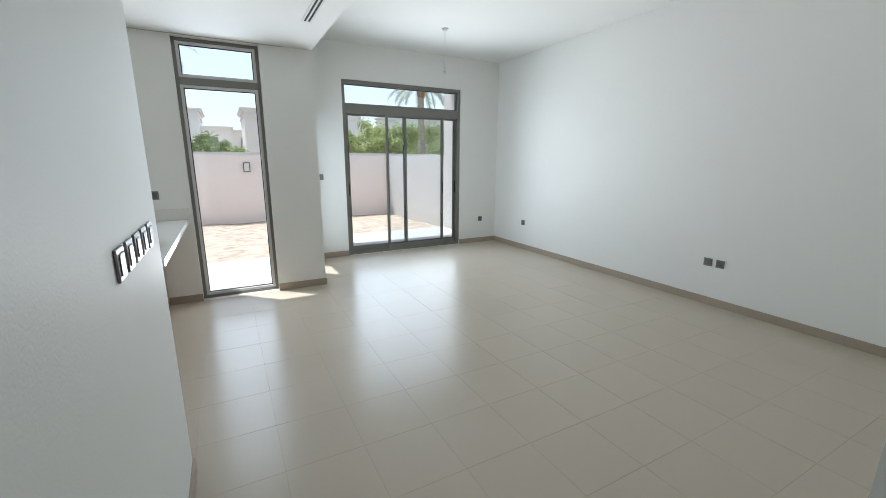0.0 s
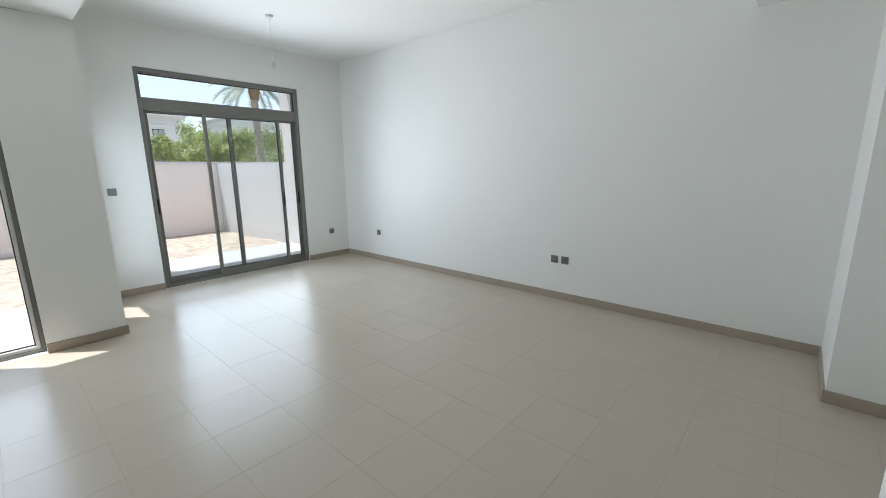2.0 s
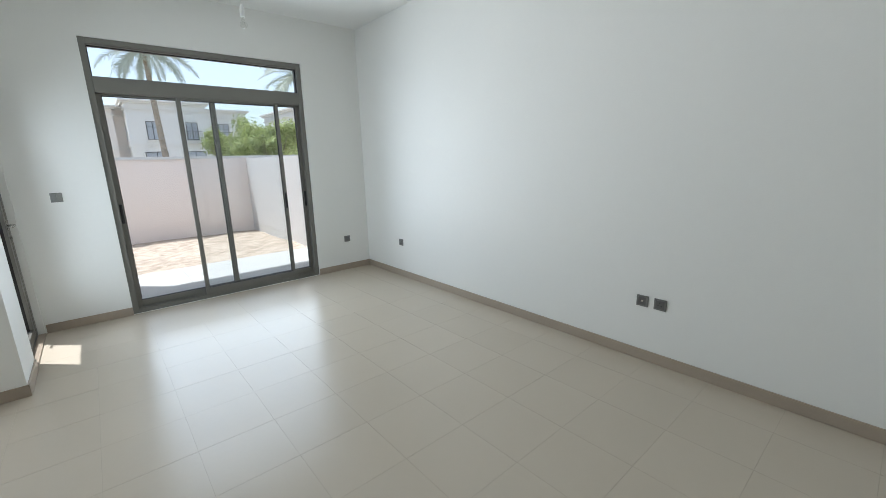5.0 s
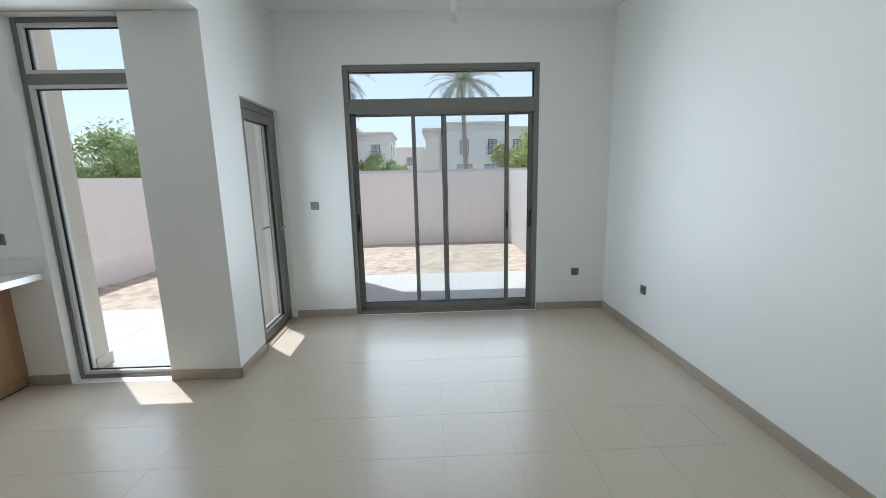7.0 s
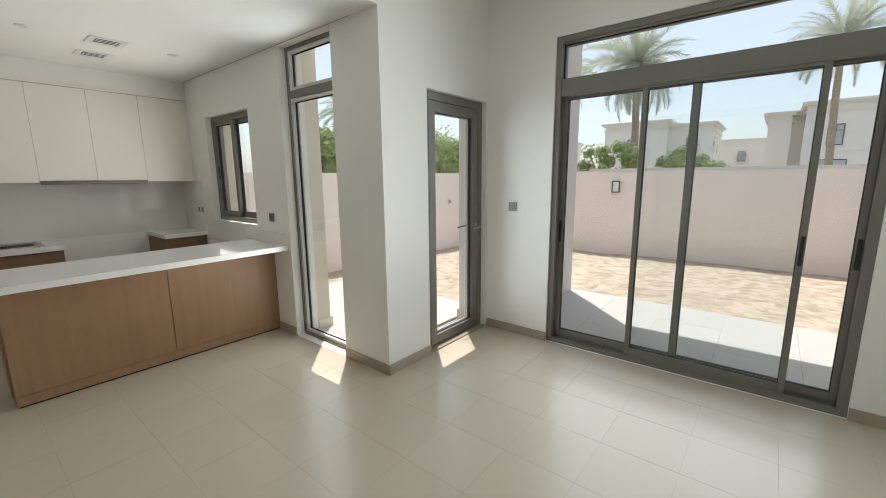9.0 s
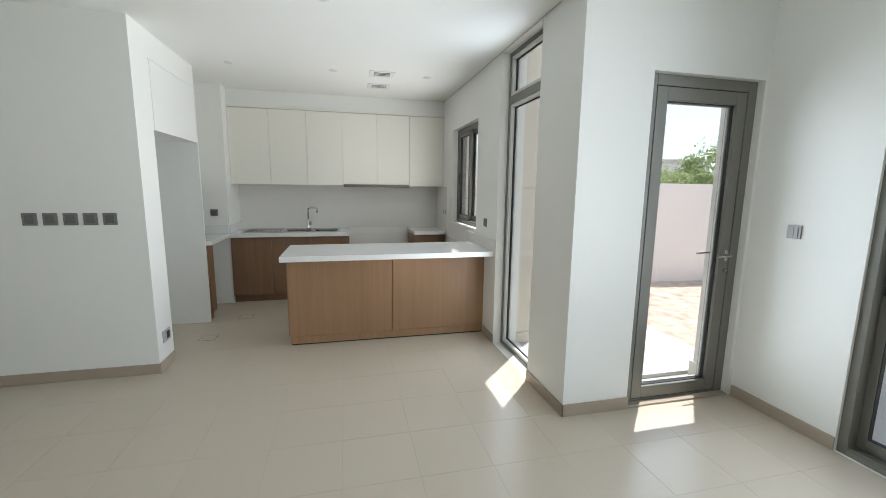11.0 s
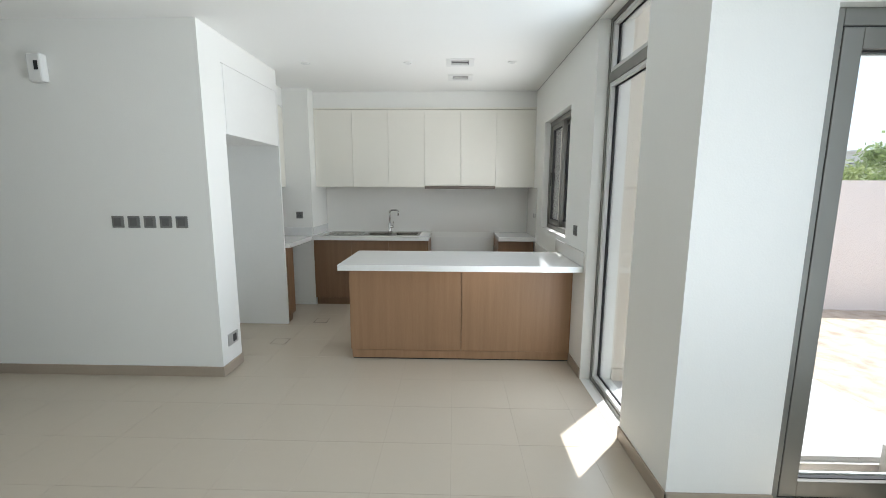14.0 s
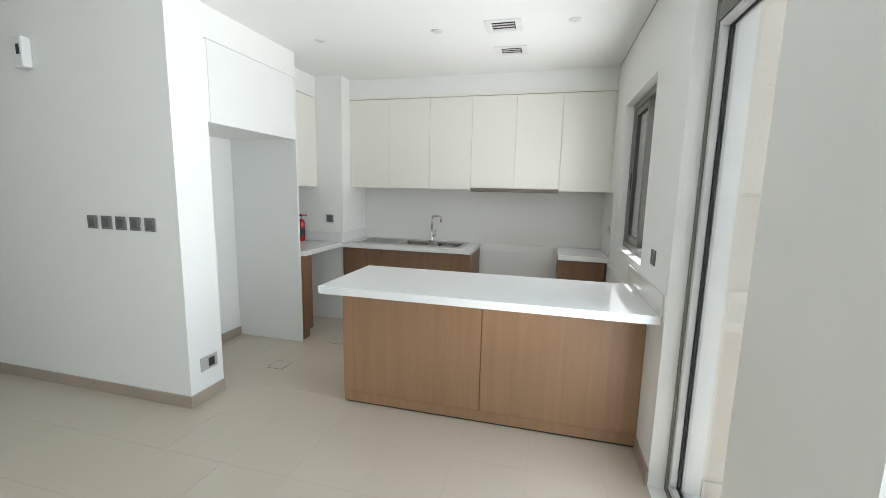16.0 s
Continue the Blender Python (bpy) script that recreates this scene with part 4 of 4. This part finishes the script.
def palm(at, height, seed, span=2.9, thick=0.2, fronds=74, drop=2.5):
    rnd = random.Random(seed)
    t = thing("date_palm", "tall date palm with a ringed trunk and feathery crown", "palm tree", at, group="date palms")
    bm = bmesh.new()
    n_ = int(height / 0.22)
    pts, rad = [], []
    for k in range(n_ * 2 + 1):
        z = -0.4 + (height + 0.4) * k / (n_ * 2)
        pts.append((0.12 * math.sin(z * 0.35 + seed), 0.1 * math.sin(z * 0.27), z))
        rad.append((thick * (1.15 - 0.25 * z / height)) * (1.07 if k % 2 else 0.94))
    top = Vector(pts[-1])
    part("trunk", swept(bm, pts, rad, 14), PALM_BARK, t)
    part("crown_boot", lathe(bmesh.new(), [(thick * 0.85, -0.9), (thick * 1.5, -0.35), (thick * 1.35, 0.05), (thick * 0.4, 0.4)], top, 14), BOOT, t)
    for f in range(fronds):
        a = f * 2.39996 + rnd.uniform(-0.2, 0.2)
        rise = 1.35 - drop * (f / fronds) + rnd.uniform(-0.15, 0.15)
        length = span * rnd.uniform(0.78, 1.12)
        out = Vector((math.cos(a), math.sin(a), 0))
        p = top + Vector((0, 0, 0.1)) + out * 0.15
        el = rise
        stem = [p.copy()]
        for k in range(12):
            p = p + (out * math.cos(el) + Vector((0, 0, math.sin(el)))) * length / 12
            el -= 0.05 + 0.085 * k / 12
            stem.append(p.copy())
        vs, fs = [], []
        twist = rnd.uniform(-0.5, 0.5)
        for k in range(1, 81):
            s = k / 80 * 11.99
            i, fr_ = int(s), s - int(s)
            c = stem[i].lerp(stem[i + 1], fr_)
            d = (stem[i + 1] - stem[i]).normalized()
            side = d.cross(Vector((0, 0, 1))).normalized()
            upv = side.cross(d)
            ll = 0.6 * math.sin(math.pi * (0.12 + 0.83 * k / 80)) * span / 2.9
            for sg in (-1, 1):
                tip = c + (side * sg * rnd.uniform(0.35, 0.7) + d * rnd.uniform(0.6, 0.85) + upv * (rnd.uniform(-0.15, 0.5) + twist * sg) + Vector((0, 0, -0.15))) * ll * rnd.uniform(0.7, 1.15)
                w = d * 0.026
                j = len(vs)
                vs += [c - w, c + w, tip]
                fs.append((j, j + 1, j + 2))
        for i in range(12):
            w = 0.02 * (1 - i / 13)
            side = (stem[i + 1] - stem[i]).cross(Vector((0, 0, 1))).normalized() * w
            j = len(vs)
            vs += [stem[i] - side, stem[i] + side, stem[i + 1] + side * 0.9, stem[i + 1] - side * 0.9]
            fs.append((j, j + 1, j + 2, j + 3))
        me = bpy.data.meshes.new("frond")
        me.from_pydata([tuple(v) for v in vs], [], fs)
        me.materials.append(FROND)
        o = new("frond", me)
        o.parent = t
    return t


palm((-8.4, 24.0, -0.4), 8.6, 1, 3.4)
palm((0.8, 26.5, -0.4), 8.7, 2, 2.8, 0.16, 50, 2.1)
palm((6.6, 17.2, -0.4), 6.4, 3, 2.6, 0.2, 40, 1.9)
palm((-24.8, 15.0, -0.4), 6.5, 4, 2.3, 0.15, 60)
palm((-13.5, 22.5, -0.4), 8.2, 5)

for spec in (("garden_tree", (-8.9, 20.5, -0.4), 4.0, 1.9, 11, LEAF, 1700), ("garden_tree", (-5.0, 21.5, -0.4), 3.8, 2.0, 12, LEAF, 1500),
             ("garden_tree", (7.0, 20.2, -0.4), 4.6, 3.0, 13, LEAF_B, 2200), ("garden_tree", (3.2, 13.6, -0.4), 3.9, 1.8, 14, LEAF_B, 1800),
             ("garden_tree", (7.8, 14.2, -0.4), 3.7, 2.2, 15, LEAF, 1800), ("garden_tree", (-15.5, 13.6, -0.4), 4.3, 2.6, 16, LEAF, 2200),
             ("garden_tree", (-18.5, 13.5, -0.4), 3.2, 2.4, 17, LEAF_B, 1800), ("garden_tree", (-14.5, 6.5, -0.4), 2.8, 2.0, 18, LEAF, 2200),
             ("garden_tree", (-12.0, 22.5, -0.4), 3.6, 1.7, 19, LEAF_B, 1400), ("garden_tree", (-19.0, 20.5, -0.4), 4.0, 2.2, 20, LEAF, 1600),
             ("garden_tree", (4.6, 24.0, -0.4), 5.0, 2.3, 23, LEAF_B, 1700), ("garden_tree", (2.6, 18.6, -0.4), 4.1, 1.1, 24, LEAF_B, 700),
             ("garden_tree", (11.0, 13.5, -0.4), 4.2, 2.4, 21, LEAF, 1800), ("garden_tree", (-11.8, 3.7, -0.4), 3.6, 1.4, 22, LEAF, 1800)):
    name, at, hgt, spr, seed, leaf, count = spec
    leafy(name, "leafy green ornamental tree behind the garden wall", at, hgt, spr, seed, leaf, count * 3)
structure("far_wall", boxes((-6.5, 4.5, 11.2, 11.4, -0.4, 1.80)), FAR_WALL, "low grey rendered wall beside the road")


# ---------------------------------------------------------------- villas
def villa(at, w, d, h, seed, mat=VILLA_A, turn=0, wings=True, windows=True):
    """A two-storey flat-roofed villa with cornice, string course, set-back wing and windows with iron balconies."""
    rnd = random.Random(seed)
    t = thing("villa", "two-storey beige villa with flat roof and dark windows", "house", at, turn=turn, group="villas across the road")
    blocks = [(-w / 2, w * 0.12, 0, d, h), (w * 0.12, w / 2, 0.9, d, h * 0.94 if wings else h)]
    for x0, x1, y0, y1, hh in blocks:
        wall = part("wall", boxes((x0, x1, y0, y1, 0, hh)), mat, t)
        part("string_course", boxes((x0 - 0.06, x1 + 0.06, y0 - 0.06, y1, hh * 0.5 - 0.1, hh * 0.5 + 0.1)), VILLA_TRIM, wall)
        cor = boxes((x0 - 0.12, x1 + 0.12, y0 - 0.12, y1 + 0.12, hh - 0.55, hh - 0.4), (x0 - 0.22, x1 + 0.22, y0 - 0.22, y1 + 0.22, hh, hh + 0.16), (x0 - 0.38, x1 + 0.38, y0 - 0.38, y1 + 0.38, hh + 0.161, hh + 0.32))
        part("cornice", cor, VILLA_TRIM, wall)
        n_w = (2 if x1 - x0 > 6.3 else 1) if windows else 0
        for k in range(n_w):
            cx = x0 + (x1 - x0) * (k + 0.5) / n_w + rnd.uniform(-0.3, 0.3)
            for z0, z1, ww in ((h * 0.57, h * 0.79, 1.0), (h * 0.13, h * 0.42, 1.8)):
                win = part("window", ring(bmesh.new(), "y", y0 - 0.05, y0 + 0.02, cx - ww / 2, cx + ww / 2, z0, z1, 0.06, bevel=0), VILLA_FRAME, t)
                part("pane", boxes((cx - ww / 2 + 0.07, cx + ww / 2 - 0.07, y0 - 0.02, y0 - 0.004, z0 + 0.07, z1 - 0.07)), VILLA_GLASS, win)
                part("mullion", boxes((cx - 0.03, cx + 0.03, y0 - 0.045, y0 - 0.021, z0 + 0.07, z1 - 0.07)), VILLA_FRAME, win)
                part("transom", boxes((cx - ww / 2 + 0.07, cx + ww / 2 - 0.07, y0 - 0.04, y0 - 0.022, z0 + (z1 - z0) * 0.68, z0 + (z1 - z0) * 0.68 + 0.05)), VILLA_FRAME, win)
                part("window_sill", boxes((cx - ww / 2 - 0.12, cx + ww / 2 + 0.12, y0 - 0.14, y0 - 0.051, z0 - 0.12, z0 - 0.005)), VILLA_TRIM, win)
            if k == n_w - 1:
                rail = bmesh.new()
                z0 = h * 0.56
                box(rail, cx - 0.75, cx + 0.75, y0 - 0.42, y0 - 0.38, z0 + 0.85, z0 + 0.9)
                for q in range(11):
                    box(rail, cx - 0.75 + q * 0.148, cx - 0.73 + q * 0.148, y0 - 0.41, y0 - 0.39, z0 - 0.05, z0 + 0.85)
                part("balcony_rail", rail, VILLA_FRAME, t, "black iron balcony rail")
                part("balcony_slab", boxes((cx - 0.85, cx + 0.85, y0 - 0.46, y0 - 0.061, z0 - 0.28, z0 - 0.125)), VILLA_TRIM, t)
    for x in (-w / 2, w / 2):
        for k in range(2 if windows else 0):
            y = d * (0.3 + 0.35 * k)
            part("side_window", boxes((x - 0.03, x + 0.03, y - 0.5, y + 0.5, h * 0.58, h * 0.8)), VILLA_GLASS, t)
    return t


villa((-11.5, 44.0, -0.4), 10.0, 9, 7.2, 1, VILLA_A)
villa((5.35, 42.0, -0.4), 10.3, 9, 7.4, 2, VILLA_A)
villa((-0.95, 43.5, -0.4), 2.6, 8, 6.95, 12, VILLA_B, wings=False, windows=False)
villa((20.0, 37.0, -0.4), 13.0, 9, 6.9, 3, VILLA_A)
villa((-26.5, 47.0, -0.4), 9.0, 9, 6.6, 4, VILLA_A, 12)
villa((-4.0, 75.0, -0.4), 9.0, 9, 7.0, 5, VILLA_B)
villa((-44.0, 31.0, -0.4), 16.0, 9, 5.6, 6, VILLA_A, 55)
villa((-33.0, 44.0, -0.4), 10.0, 9, 6.4, 7, VILLA_B, 35)
villa((-14.5, 78.0, -0.4), 11.0, 9, 7.0, 8, VILLA_A)
villa((36.0, 44.0, -0.4), 12.0, 9, 6.9, 9, VILLA_A, -20)

# ---------------------------------------------------------------- pieces: patio pavers and floor tiles
patio = thing("patio", "pale square concrete pavers of the patio", "patio", (0, 0, 0), kind="structure")
pm = mesh_of("paver", box(bmesh.new(), -0.2992, 0.2992, -0.2992, 0.2992, -0.05, 0.0, 0.0008), PAVER)
for region in ((-3.39, 0.02, 0.27, 1.98), (-6.42, -4.0, YW + 0.27, 0.53)):
    x = region[0] + 0.3
    while x < region[1] + 0.25:
        y = region[3] - 0.3
        while y > region[2] - 0.25:
            o = new("paver", pm)
            o.parent, o.location = patio, (x, y, -0.012 + random.uniform(-0.001, 0.001))
            y -= 0.6
        x += 0.6

floor = thing("floor", "satin beige porcelain floor tiles laid in a square grid", "floor", (0, 0, 0), kind="structure")
PITCH, TX, TY = 0.414, -4.46, -4.535
tm = mesh_of("tile", box(bmesh.new(), -PITCH / 2 + 0.0007, PITCH / 2 - 0.0007, -PITCH / 2 + 0.0007, PITCH / 2 - 0.0007, -0.008, 0.0, 0.0003), TILE)
rooms = ((XK, XE, YP, YW), (XP, XE, YS, YP), (XD, XE, YW, YN), (XP, -3.53, YB, YS), (XK, -5.16, -5.07, YP))
rest = bmesh.new()
for i in range(-8, 12):
    for j in range(-12, 12):
        x0, y0 = TX + i * PITCH, TY + j * PITCH
        if any(min(x0 + PITCH, r[1]) - max(x0, r[0]) > 0.004 and min(y0 + PITCH, r[3]) - max(y0, r[2]) > 0.004 for r in rooms):
            if y0 + PITCH < YS:
                box(rest, x0 + 0.0013, x0 + PITCH - 0.0013, y0 + 0.0013, y0 + PITCH - 0.0013, -0.008, 0.0)
                continue
            o = new("tile", tm)
            o.parent, o.location = floor, (x0 + PITCH / 2, y0 + PITCH / 2, random.uniform(-0.0004, 0.0))
            o.rotation_euler = (random.uniform(-0.0004, 0.0004), random.uniform(-0.0004, 0.0004), random.randrange(4) * math.pi / 2)
tagged(part("tiles_passage", rest, TILE, floor), kind="stuff")
